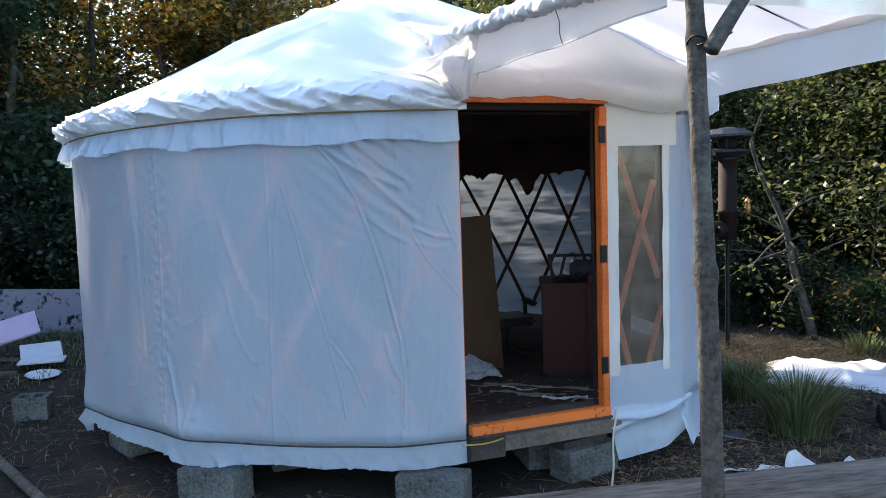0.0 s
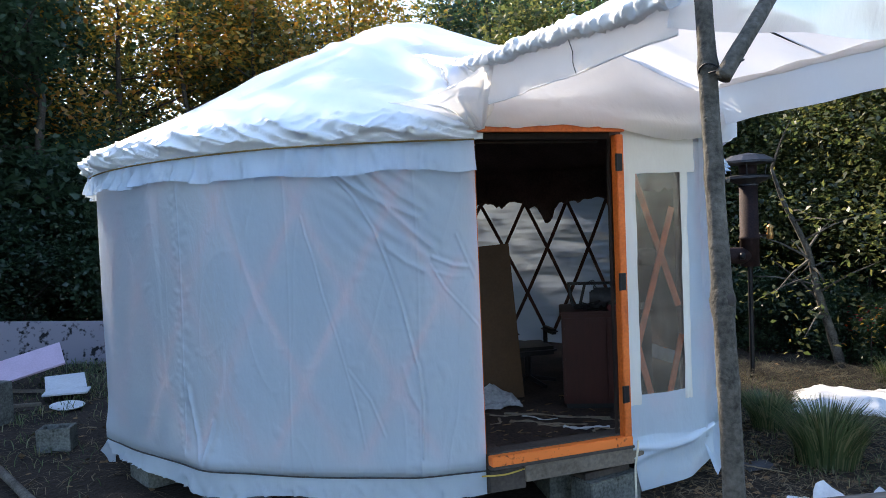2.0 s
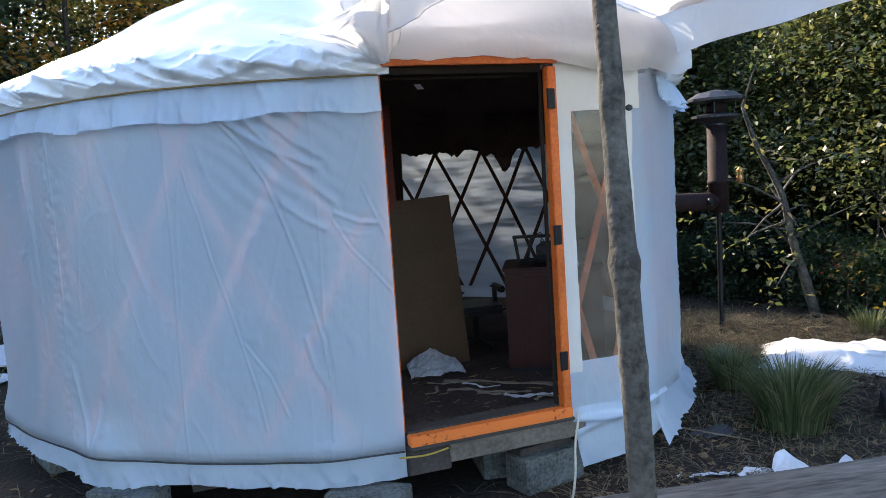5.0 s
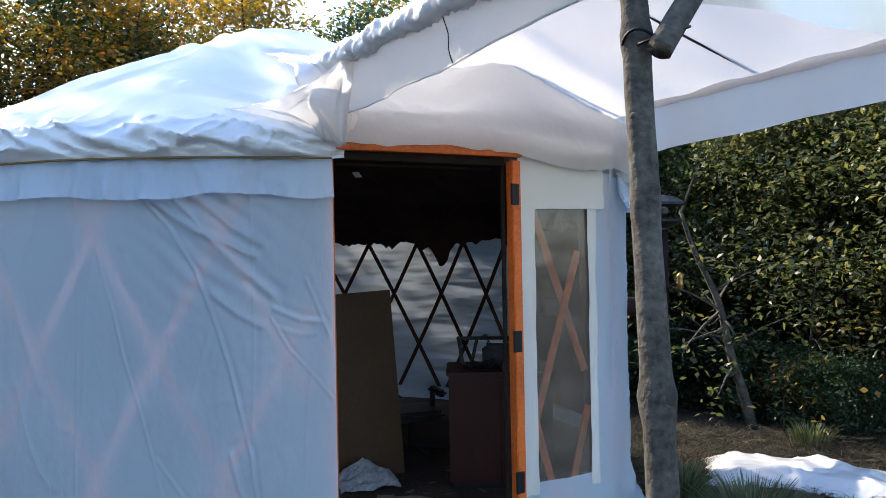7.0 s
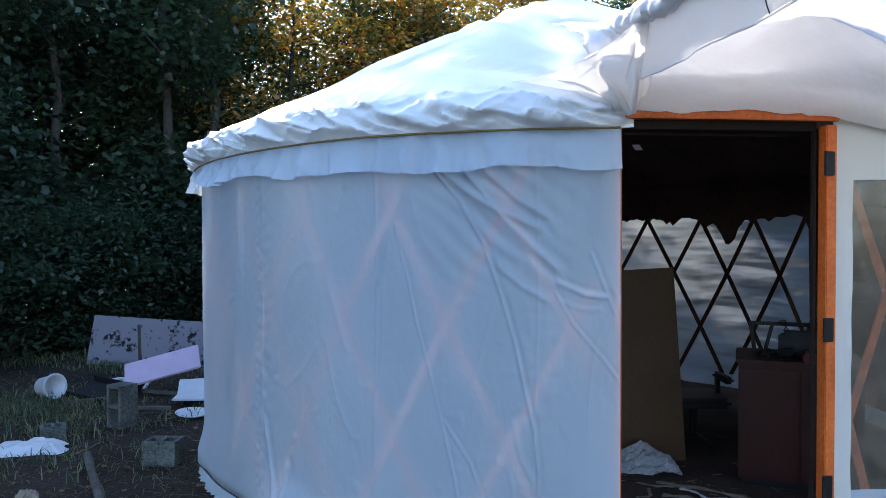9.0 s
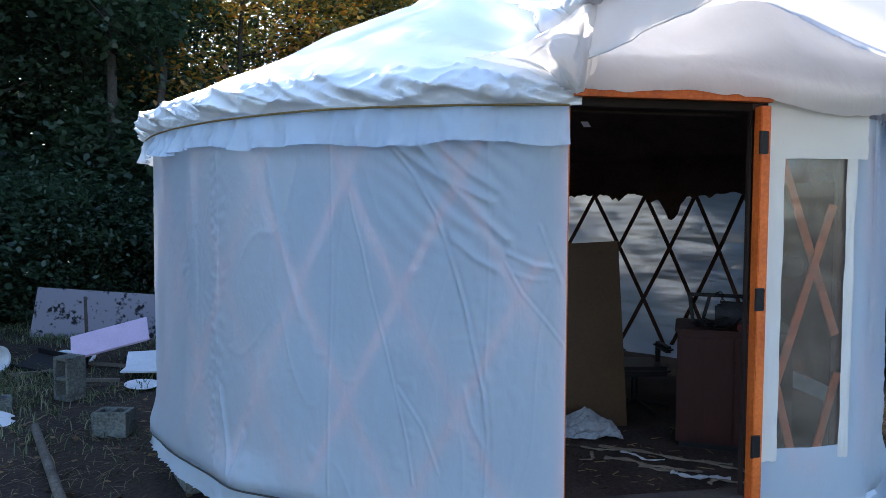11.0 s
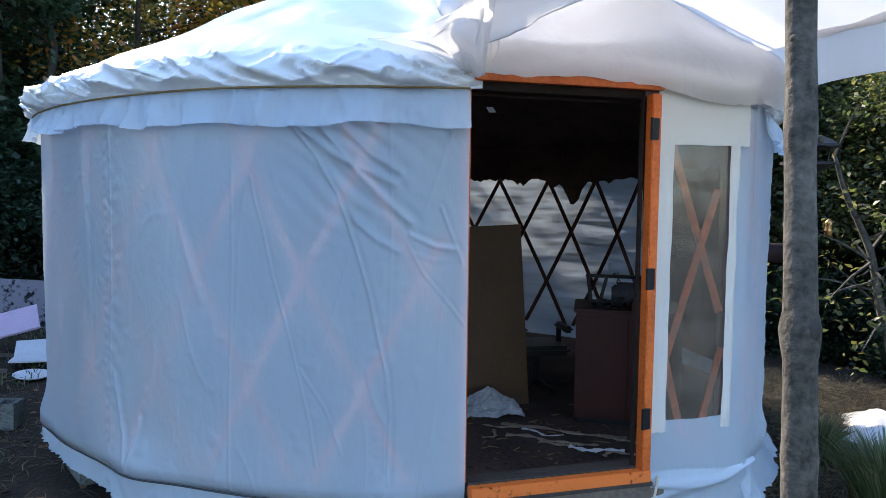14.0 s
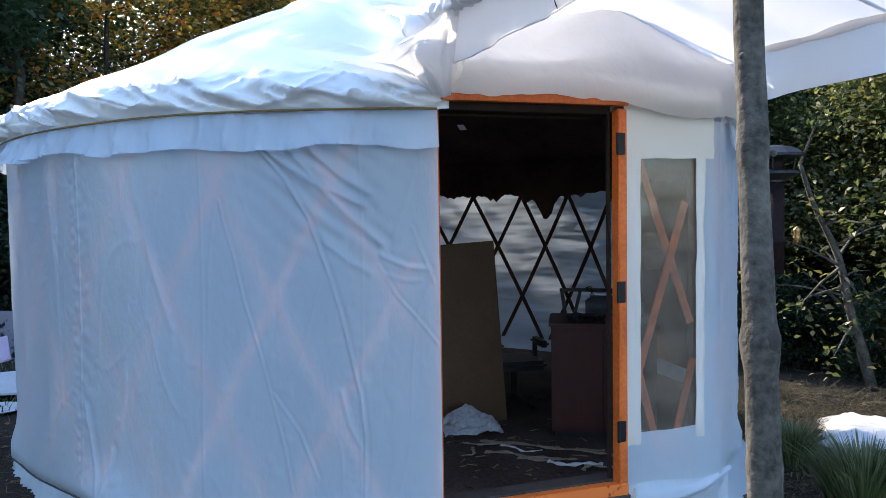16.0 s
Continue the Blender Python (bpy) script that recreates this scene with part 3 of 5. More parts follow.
def build_lattice():
    """Crossed laths all round, bolted where they cross."""
    half = 6.45
    for k in range(-16, 12):
        for way in (1, -1):
            a0 = 40.4 + 12.556 * k
            rr = R - (0.024 if way > 0 else 0.038)
            pts = []
            for i in range(15):
                z = 0.42 + (2.16 - 0.42) * i / 14
                a = a0 + way * half * (z - 1.86) / 0.525
                pts.append((a, z))
            mid = sum(p[0] for p in pts) / len(pts)
            segs = [p for p in pts if not (-101.5 < ((p[0] + 180) % 360 - 180) < -64)]
            if len(segs) < 2:
                continue
            bm = bmesh.new()
            rows = []
            for a, z in segs:
                w = 0.95
                r0 = min(wall_r(a), R + 0.16) - (R - rr)
                rows.append([bm.verts.new(polar(a - w * 0.5, r0, z)), bm.verts.new(polar(a + w * 0.5, r0, z)), bm.verts.new(polar(a + w * 0.5, r0 - 0.011, z)), bm.verts.new(polar(a - w * 0.5, r0 - 0.011, z))])
            ok = [abs(p[1] - q[1]) < 0.2 for p, q in zip(segs, segs[1:])]
            for p, q, good in zip(rows, rows[1:], ok):
                if good:
                    for i in range(4):
                        bm.faces.new((p[i], p[(i + 1) % 4], q[(i + 1) % 4], q[i]))
            # Back section takes the darkened copy, as its laths stand in shade.
            part("lath", bm, M_lath_shaded if -8 < (mid + 180) % 360 - 180 < 80 else M_lath, yurt)


build_lattice()


def build_front():
    """Door frame, window panel, sill beam and their trim."""
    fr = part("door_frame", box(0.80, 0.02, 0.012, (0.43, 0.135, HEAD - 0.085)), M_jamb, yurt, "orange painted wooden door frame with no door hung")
    part("head", box(DOOR_W + 0.02, 0.05, 0.04, (0.45, -0.012, HEAD - 0.024), rag=0.002), M_orange, fr)
    part("inner_head", box(0.84, 0.10, 0.05, (0.43, 0.08, HEAD - 0.052)), M_jamb, fr, "very dark brown inner head")
    part("jamb", box(0.035, 0.05, 1.76, (-0.017, 0.058, 1.31), rag=0.002), M_orange, fr)
    part("jamb", box(0.046, 0.06, 1.78, (0.876, -0.004, 1.30), rag=0.002), M_orange, fr)
    part("inner_jamb", box(0.012, 0.03, 1.76, (0.846, 0.045, 1.31)), M_jamb, fr, "very dark brown inner jamb")
    part("inner_jamb", box(0.012, 0.09, 1.76, (0.008, 0.12, 1.31)), M_jamb, fr, "very dark brown inner jamb")
    part("sill", box(DOOR_W, 0.06, 0.055, (0.45, -0.012, SILL + 0.032), rag=0.004), M_sill, fr, "worn orange sill with chipped dark edge")
    part("threshold", box(0.88, 0.12, 0.07, (0.45, 0.08, SILL + 0.028), rag=0.006), M_darkwood, fr, "rough dark threshold board")
    part("sill_edge", box(DOOR_W + 0.02, 0.05, 0.018, (0.45, -0.02, SILL - 0.004), rag=0.006), M_darkwood, fr)
    for z in (2.03, 1.34, 0.68):
        bm = tube([(0.846, -0.042, z - 0.05), (0.846, -0.042, z + 0.05)], 0.008, 8)
        part("hinge", box(0.035, 0.012, 0.10, (0.868, -0.038, z), 0.003, bm=bm), M_iron, fr, "black iron hinge")
    # window panel
    win = part("window", mesh_of("window", *sheet(lambda u, v: (u, 0.002 + 0.004 * fbm(u * 6, v * 4, 1), v), list(np.linspace(0.965, 1.315, 16)), list(np.linspace(0.64, 1.99, 40))), M_pane, True), None, yurt, "dusty clear vinyl window with orange laths behind")

    def strip(name, x0, x1, z0, z1, out, seed, mat=M_tape, lab=""):
        def fn(u, v):
            return (x0 + (x1 - x0) * u + 0.006 * fbm(v * 5, u, seed), -out + 0.006 * fbm(u * 2 + x0 * 9, v * 7, seed) - 0.003 * math.sin(u * math.pi), z0 + (z1 - z0) * v + 0.005 * fbm(u * 3, v, seed + 3))
        vv, ff = sheet(fn, list(np.linspace(0, 1, 10)), list(np.linspace(0, 1, max(6, int((z1 - z0) * 26)))))
        return part(name, mesh_of(name, vv, ff, mat, True), None, win, lab)
    strip("left_border", 0.895, 0.985, 0.60, 2.02, 0.014, 1)
    strip("right_border", 1.300, 1.350, 0.60, 2.05, 0.012, 2)
    strip("lower_panel", 0.905, 1.345, 0.34, 0.655, 0.008, 3, M_wall)
    strip("upper_panel", 0.895, 1.40, 1.965, 2.30, 0.016, 4)
    part("window_edge", box(0.36, 0.004, 0.010, (1.14, -0.006, 1.985), 0.001), M_cord, win)

    def side(u, v):
        x0, z = 1.34 + 0.135 * u, 0.33 + 1.82 * v
        return (x0, 0.004 + 0.014 * fbm(x0 * 8, z * 1.5, 6) * u + 0.02 * u * u, z)
    vv, ff = sheet(side, list(np.linspace(0, 1, 8)), list(np.linspace(0, 1, 50)))
    part("side_panel", mesh_of("side_panel", vv, ff, M_wall, True), None, yurt, "white sheeting beside the window")

    def flap(u, v):
        x0 = 0.895 + 0.66 * u
        z0 = 0.40 + 0.012 * math.sin(u * 7)
        z1 = 0.092 + 0.035 * u + 0.19 * max(0, u - 0.5) ** 1.3
        z = z0 + (z1 - z0) * v
        fold = 0.020 * ridge(v - 0.16 - 0.10 * math.sin(u * 5), 0.05) + 0.014 * ridge(v - 0.42 + 0.35 * u, 0.06)
        back = 0.30 * max(0, u - 0.62) ** 1.4
        return (x0 + 0.05 * v * (1 - u), -0.012 - fold - 0.035 * v * (1 - u) + back - 0.010 * noise.noise(Vector((u * 6, v * 3, 2))) * (0.3 + v), z)
    vv, ff = sheet(flap, list(np.linspace(0, 1, 60)), list(np.linspace(0, 1, 36)))
    part("flap", mesh_of("flap", vv, ff, M_wall, True), None, yurt, "loose corner of sheeting folded below the window")
    for p, q, y in (((0.985, 2.02), (1.30, 1.16), 0.034), ((1.255, 1.76), (0.985, 0.93), 0.014), ((0.98, 0.98), (1.10, 0.55), 0.016), ((1.33, 0.98), (1.20, 0.50), 0.05)):
        ln, an = math.hypot(q[0] - p[0], q[1] - p[1]), math.degrees(math.atan2(q[0] - p[0], p[1] - q[1]))
        part("lath", box(0.040, 0.010, ln, ((p[0] + q[0]) / 2, y, (p[1] + q[1]) / 2), 0.002, (0, -an, 0)), M_lath, yurt)
    # timber under the door
    part("sill_beam", box(0.78, 0.045, 0.095, (0.595, -0.005, 0.308), rag=0.004), M_timber, yurt, "rough grey timber under the sill")
    part("rim_block", box(0.215, 0.09, 0.12, (0.105, 0.03, 0.285), rag=0.004), M_darkwood, yurt, "dark timber end under the door post")
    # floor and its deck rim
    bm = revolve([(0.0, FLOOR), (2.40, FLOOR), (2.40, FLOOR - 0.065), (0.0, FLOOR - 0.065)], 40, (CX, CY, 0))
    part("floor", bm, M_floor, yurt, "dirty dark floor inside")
    for i in range(5):
        y = 0.55 + i * 0.95
        hw = math.sqrt(max(0.1, 2.35 ** 2 - (y - CY) ** 2))
        part("joist", box(2 * hw, 0.09, 0.07, (CX, y, 0.195), rag=0.003), M_darkwood, yurt)


build_front()


def build_lining():
    """Dark felt under the roof, hanging in a torn edge down the wall, with added drops out of view."""
    def fn(a, v):
        if v < 0.72:
            t = v / 0.72
            r = 0.05 + 2.32 * t
            z = 3.27 - 0.455 * (r / 2.37) * 2.37 + 0.012 * fbm(a * 0.1, r * 2, 3)
        else:
            t = (v - 0.72) / 0.28
            aa = a % 360
            low = 1.87 + 0.04 * fbm(aa * 0.2, 0, 3) - 0.25 * ridge(aa - 33, 2.6) - 0.08 * ridge(aa - 38.5, 1.2) - 0.06 * ridge(aa - 27, 1.5) - 0.05 * ridge(aa - 47, 2) + 0.035 * noise.noise(Vector((aa * 1.3, 0, 5)))
            r = 2.37 - 0.02 * t + 0.02 * fbm(aa * 0.15, t * 3, 8)
            # Unseen wall parts: felt extended almost to the floor to block light coming in.
            if 62 < aa < 195 or 300 < aa or aa < 13:
                low = 0.45
            z = 2.192 + (low - 2.192) * t
        return polar(a, r * (1.0 if v > 0.7 else 1), z)
    vs = list(np.linspace(0, 0.72, 26)) + list(np.linspace(0.735, 1, 14))
    angles = list(np.linspace(-76, 257, 420))
    verts, faces = sheet(fn, angles, vs)
    verts2, faces2 = sheet(fn, list(np.linspace(257, 284, 20)), list(np.linspace(0, 0.715, 26)))
    hole = [f for f in faces if math.hypot((verts[f[0]][0] - 1.45) * 0.9 + (verts[f[0]][1] - 3.66) * 0.45, ((verts[f[0]][1] - 3.66) * 0.9 - (verts[f[0]][0] - 1.45) * 0.45) * 2.6) > 0.07]
    part("roof_lining", mesh_of("roof_lining", verts, hole, M_liner, True), None, yurt, "dark ragged felt roof lining")
    part("roof_lining", mesh_of("roof_lining", verts2, faces2, M_liner, True), None, yurt)


build_lining()


# ---- canopy over the door ----
def canopy_z(x, y):
    t = (1.77 - x) / 0.97 if x > 0.8 else (x + 0.05) / 0.85
    base = 2.53 if x > 0.8 else 2.56 + 0.075 * max(-1.8, min(0, y))
    z = base + (2.93 - base) * max(0, min(1, t))
    z -= 0.035 * math.sin(max(0, min(1, t)) * math.pi) * (0.5 + 0.5 * math.cos((y + 0.15) * math.pi * 2 / 1.02))
    return z + 0.016 * fbm(x * 1.6, y * 1.6, 3) + 0.006 * math.sin(y * 14 + x * 5 + 2 * fbm(x, y, 1))


def build_canopy():
    can = thing("canopy", "translucent white plastic awning stretched out over the doorway", "awning")
    xs, ys = list(np.linspace(-0.05, 1.77, 60)), list(np.linspace(-1.75, 1.45, 90))

    def top(x, y):
        z = canopy_z(x, y)
        # towards the back it follows the roof
        k = max(0, min(1, (y - 0.1) / 1.1))
        r = math.hypot(x - CX, y - CY)
        t = max(0, min(1, (y - 0.15) / 1.2))
        lo, hi = -0.05 + 0.75 * t, 1.77 - 0.55 * t
        x = lo + (hi - lo) * (x + 0.05) / 1.82
        r = math.hypot(x - CX, y - CY)
        edge = 1 if y > 0.15 and (x - lo < 0.06 or y > 1.3) else 0
        return (x, y, z * (1 - k) + (2.27 + 0.49 * (2.5 - r) + 0.03 - 0.06 * edge) * k)
    part("cover", mesh_of("cover", *sheet(top, xs, ys), M_canopy, True), None, can)

    def right_flap(y, v):
        return (1.77 + 0.03 * v + 0.02 * v * fbm(y * 2, v, 3) + 0.012 * math.sin(y * 9) * v, y, 2.535 + (2.28 + 0.03 * (-y) - 2.535) * v)
    part("side_flap", mesh_of("side_flap", *sheet(right_flap, list(np.linspace(-1.78, 0.85, 60)), list(np.linspace(0, 1, 10))), M_canopy, True), None, can, "white hem hanging along the awning edge")
    pts = [(1.765 + 0.008 * fbm(y * 4, 0, 2), y, 2.525 + 0.008 * fbm(y * 5, 1, 1)) for y in np.linspace(-1.78, 0.6, 46)]
    part("edge_roll", tube(pts, [0.022 + 0.008 * fbm(p[1] * 6, 0, 5) for p in pts], 10, lump=0.4), M_canopy, can, "rolled sheet edge", True)

    def left_flap(y, v):
        top_z = canopy_z(-0.05, y)
        low = 2.325 + 0.018 * fbm(y * 1.5, 0, 7)
        return (-0.05 + 0.05 * v + 0.018 * fbm(y * 3, v * 2, 5) * v + 0.01 * math.sin(y * 11), y, top_z + (low - top_z) * v)
    part("side_flap", mesh_of("side_flap", *sheet(left_flap, list(np.linspace(-1.75, -0.20, 60)), list(np.linspace(0, 1, 12))), M_canopy, True), None, can, "white hem hanging along the awning edge")

    def roll(y, ang):
        c = Vector((-0.055 + 0.012 * fbm(y * 5, 0, 2), y, canopy_z(-0.05, y) + 0.008 + 0.010 * fbm(y * 6, 1, 1)))
        p = 1 - 2.4 * abs(noise.noise(Vector((y * 9 + math.sin(ang) * 0.7, math.cos(ang) * 1.4 + y * 4, 3))))
        r = 0.036 * (1 + 0.35 * max(0, p) ** 3 + 0.16 * noise.noise(Vector((y * 22, ang * 1.2, 7))) + 0.05 * math.sin(y * 70 + 3 * math.sin(ang)))
        return (c.x + r * math.cos(ang), c.y, c.z + r * math.sin(ang))
    part("edge_roll", mesh_of("edge_roll", *sheet(roll, list(np.linspace(-1.78, 0.25, 260)), list(np.linspace(0, 2 * math.pi, 22))), M_roof, True), None, can, "crumpled rolled sheet edge")

    def gather(u, v):
        # the sheet bunched down from the roof to the door's upper corner
        a = smooth_gather[min(int(u * (len(smooth_gather) - 1)), len(smooth_gather) - 1)]
        ang = v * math.pi * 2
        r = 0.085 * (0.35 + 0.65 * math.sin(min(1, u * 1.15) * math.pi) ** 0.6) * (1 + 0.35 * math.sin(ang * 5 + u * 6) + 0.3 * noise.noise(Vector((u * 7, ang, 2))))
        return (a[0] + r * 1.25 * math.cos(ang), a[1] + r * 0.7 * math.sin(ang), a[2] + 0.3 * r * math.sin(ang + 1))
    smooth_gather = smooth_line([(-0.01, -0.02, 2.24), (-0.02, -0.05, 2.36), (-0.04, -0.06, 2.47), (-0.06, 0.0, 2.57), (-0.09, 0.22, 2.64), (-0.10, 0.55, 2.74)], 10)
    part("gather", mesh_of("gather", *sheet(gather, list(np.linspace(0, 1, 50)), list(np.linspace(0, 1, 34))), M_canopy, True), None, can, "sheet bunched at the door corner")

    def pleats(u, v):
        top = Vector((-0.62, 0.62, 2.66)).lerp(Vector((-0.03, -0.40, 2.555)), u)
        r = math.hypot(top.x - CX, top.y - CY)
        sm = max(0, min(1, (u - 0.15) / 0.85)) ** 1.3
        top.z = (2.27 + 0.49 * (2.5 - r) + 0.02) * (1 - sm) + 2.56 * sm
        low = Vector((-0.05 + 0.07 * u, -0.035 - 0.025 * u, 2.225))
        p = top.lerp(low, v)
        fold = abs(math.sin(u * 15 + 2.5 * noise.noise(Vector((u * 4, v * 2, 3))) + v * 1.2)) ** 1.5
        win = math.sin(math.pi * min(1, u * 1.6 + 0.02) / 2) ** 1.5 * math.sin(math.pi * (0.02 + 0.96 * v)) ** 0.8
        amp = 0.06 * win
        out = Vector((-0.45, -0.75, 0.45)).normalized()
        return tuple(p + out * (amp * fold + 0.03 * win - 0.012 + 0.014 * win * fbm(u * 8, v * 6, 2)))
    part("pleated_drape", mesh_of("pleated_drape", *sheet(pleats, list(np.linspace(0, 1, 90)), list(np.linspace(0, 1, 40))), M_canopy, True), None, can, "sheet gathered in pleats at the door corner")

    def front(x, v):
        hi = canopy_z(x, -1.75)
        lo = 2.345 + 0.012 * fbm(x * 3, 0, 4)
        return (x, -1.75 - 0.02 * math.sin(v * 3) + 0.015 * fbm(x * 3, v * 2, 9), hi + (lo - hi) * v)
    part("front_flap", mesh_of("front_flap", *sheet(front, xs, list(np.linspace(0, 1, 16))), M_canopy, True), None, can, "white sheet closing the awning front")
    for y in (-1.10,):
        part("seam", tube([(left_flap(y, v)[0] - 0.004, y, left_flap(y, v)[2]) for v in np.linspace(0.05, 1, 8)], 0.0018, 6), M_cap, can, "dark welded seam across the hem")
    hem = [left_flap(y, 1.0) for y in np.linspace(-1.75, -0.2, 40)]
    part("hem_line", tube([(p[0] - 0.003, p[1], p[2]) for p in hem], 0.004, 6), M_canopy, can)
    for p, q in (((1.80, 0.36, 2.545), (1.07, 0.78, 3.02)), ((1.75, -0.66, 2.545), (0.80, -0.52, 2.935))):
        part("cord", tube(smooth_line([p, tuple((Vector(p) + Vector(q)) / 2 - Vector((0, 0, 0.012))), q], 4), 0.006, 6), M_cord, can, "dark cord under the sheet")

    # valance of the sheet draped over the door head
    def head(u, v):
        x = -0.02 + 2.0 * u
        y0 = -0.045 if x < 1.4 else -0.045 + 0.55 * (x - 1.4)
        lo = 2.238 - 0.02 * u + 0.008 * fbm(u * 6, 0, 4) - (0.07 * ridge(x - 1.25, 0.26) + 0.05 * ridge(x - 1.7, 0.25))
        y = y0 + 1.25 * v ** 1.7
        r = math.hypot(x - CX, y - CY)
        slope = max(2.28, 2.27 + 0.50 * (2.5 - r) + 0.06)
        join = max(0, min(1, (y - 0.02) / 0.35)) * max(0, min(1, (x - 0.6) / 0.5))
        slope = slope * (1 - join) + max(slope, canopy_z(min(x, 1.77), y) - 0.02) * join
        k = min(1, v * 3.2)
        z = lo + (slope - lo) * (1 - (1 - k) ** 2) + 0.02 * fbm(u * 3, v * 3, 2) + 3 * crease_noise(u * 2.2, v * 2) + 0.01 * fbm(u * 11, v * 7, 5) * (1 - k)
        y -= 0.07 * math.sin(min(1, v * 2.6) * math.pi) * (0.3 + 0.7 * ridge(x - 1.3, 0.4))
        return (x, y, z)
    part("head_drape", mesh_of("head_drape", *sheet(head, list(np.linspace(0, 1, 70)), list(np.linspace(0, 1, 36))), M_canopy, True), None, can, "smooth sheet draped over the door head")


build_canopy()


def build_pole():
    pole = thing("support_pole", "bare grey sapling pole holding up the awning", "pole", (0.06, -1.90, 0))
    line = smooth_line([(0.0, 0, -0.15), (-0.005, 0, 0.5), (-0.025, -0.01, 1.0), (-0.055, -0.02, 1.47), (-0.06, 0.0, 1.9), (-0.064, 0.01, 2.2), (-0.07, 0.03, 2.62)], 14)
    radii = []
    for p in line:
        r = 0.041 - 0.0062 * p.z
        for z, w, k in ((1.46, 0.03, 0.009), (0.98, 0.02, 0.004), (1.86, 0.015, 0.004), (2.19, 0.025, 0.006), (0.55, 0.02, 0.005), (1.2, 0.012, 0.003)):
            r += k * ridge(p.z - z, w)
        radii.append(r)
    part("trunk", tube(line, radii, 18, lump=0.10), M_bark, pole, smooth=True)
    part("rafter", tube(smooth_line([(-0.070, -0.062, 2.150), (0.055, -0.045, 2.30), (0.36, 0.06, 2.60), (0.66, 0.13, 2.88)], 6), [0.026 - 0.0003 * i for i in range(19)], 14, lump=0.12), M_bark, pole, "cut branch lashed on as a rafter", True)
    ring = [(-0.062 + 0.040 * math.cos(a), -0.008 + 0.040 * math.sin(a), 2.185 + 0.012 * math.sin(a * 2 + 0.6)) for a in np.linspace(0, 2 * math.pi, 24)]
    part("lashing", tube(ring, 0.0035, 6), M_iron, pole, "twisted black wire", True)
    ring = [(-0.03 + 0.055 * math.cos(a), -0.03 + 0.05 * math.sin(a), 2.19 + 0.02 * math.cos(a)) for a in np.linspace(0, 2 * math.pi, 24)]
    part("lashing", tube(ring, 0.003, 6), M_iron, pole, "twisted black wire", True)
    for z, a, s in ((1.47, -95, 0.021), (2.03, 160, 0.012), (1.84, 10, 0.010), (0.99, 20, 0.011), (0.72, 170, 0.010)):
        bm = bmesh.new()
        bmesh.ops.create_icosphere(bm, subdivisions=2, radius=s)
        bmesh.ops.scale(bm, vec=(1, 0.7, 0.8 if s < 0.02 else 1.25), verts=bm.verts)
        r = 0.034
        bm.transform(Matrix.Translation((-0.05 + r * math.cos(radians(a)), -0.015 + r * math.sin(radians(a)), z)))
        part("knot", bm, M_darkwood if s > 0.015 else M_bark, pole, "dark branch scar" if s > 0.015 else "", True)


build_pole()


def build_chimney():
    ch = thing("stove_chimney", "rusty stove pipe chimney with a double zinc cap", "chimney", (3.78, 2.21, 0))
    part("flue", revolve([(0.0, 1.14), (0.088, 1.14), (0.090, 1.40), (0.097, 1.405), (0.097, 1.435), (0.089, 1.44), (0.086, 1.98), (0.0, 1.98)], 24), M_rust, ch, smooth=True)
    part("tee", tube([(-1.15, 0.16, 1.29), (-0.6, 0.09, 1.265), (-0.16, 0.02, 1.25), (0.0, 0, 1.245)], 0.082, 20), M_rust, ch, "rusty horizontal flue pipe", True)
    part("inspection_hole", tube([(-0.17, -0.066, 1.25), (-0.15, -0.098, 1.25)], 0.034, 14), M_black, ch, "dark open port in the pipe", True)
    part("band", revolve([(0.093, 1.985), (0.098, 1.985), (0.098, 1.93), (0.093, 1.93)], 24), M_cap, ch)
    part("collar", revolve([(0.09, 1.94), (0.19, 1.985), (0.215, 2.0), (0.215, 2.022), (0.10, 2.04)], 10), M_cap, ch)
    part("inner_pipe", revolve([(0.0, 2.03), (0.085, 2.03), (0.085, 2.15), (0.0, 2.15)], 20), M_rust, ch, smooth=True)
    part("cap", revolve([(0.05, 2.125), (0.235, 2.145), (0.252, 2.150), (0.252, 2.172), (0.16, 2.225), (0.0, 2.25)], 10), M_cap, ch, "flat zinc rain cap")
    for k in range(4):
        a = math.pi / 4 + k * math.pi / 2
        part("strut", tube([(0.15 * math.cos(a), 0.15 * math.sin(a), 2.0), (0.17 * math.cos(a), 0.17 * math.sin(a), 2.15)], 0.007, 6), M_cap, ch)
    part("post", tube([(0.0, 0, -0.12), (0.0, 0, 1.15)], 0.024, 8), M_iron, ch, "thin dark post under the pipe")
    part("clamp", box(0.16, 0.02, 0.015, (0.13, -0.05, 1.44), 0.004), M_rust, ch)
    part("fitting", revolve([(0.0, 1.40), (0.03, 1.40), (0.034, 1.45), (0.024, 1.49), (0.036, 1.51), (0.024, 1.53), (0.0, 1.55)], 12, (0.20, -0.06, 0)), M_brass, ch, "small brass fitting", True)


build_chimney()


# ---- concrete blocks ----
def block_bm(length=0.39, hollow=True):
    """A two-core block lying on its side or standing."""
    bm = bmesh.new()
    if not hollow:
        return box(length, 0.19, 0.19, (0, 0, 0.095), 0.006, rag=0.003)
    t = 0.032
    for y in (-0.095 + t / 2, 0.095 - t / 2):
        box(length, t, 0.19, (0, y, 0.095), 0.005, bm=bm, rag=0.002)
    for x in (-length / 2 + t / 2, 0, length / 2 - t / 2):
        box(t - 0.001, 0.19 - 2 * t + 0.004, 0.186, (x, 0, 0.095), 0.004, bm=bm, rag=0.002)
    return bm


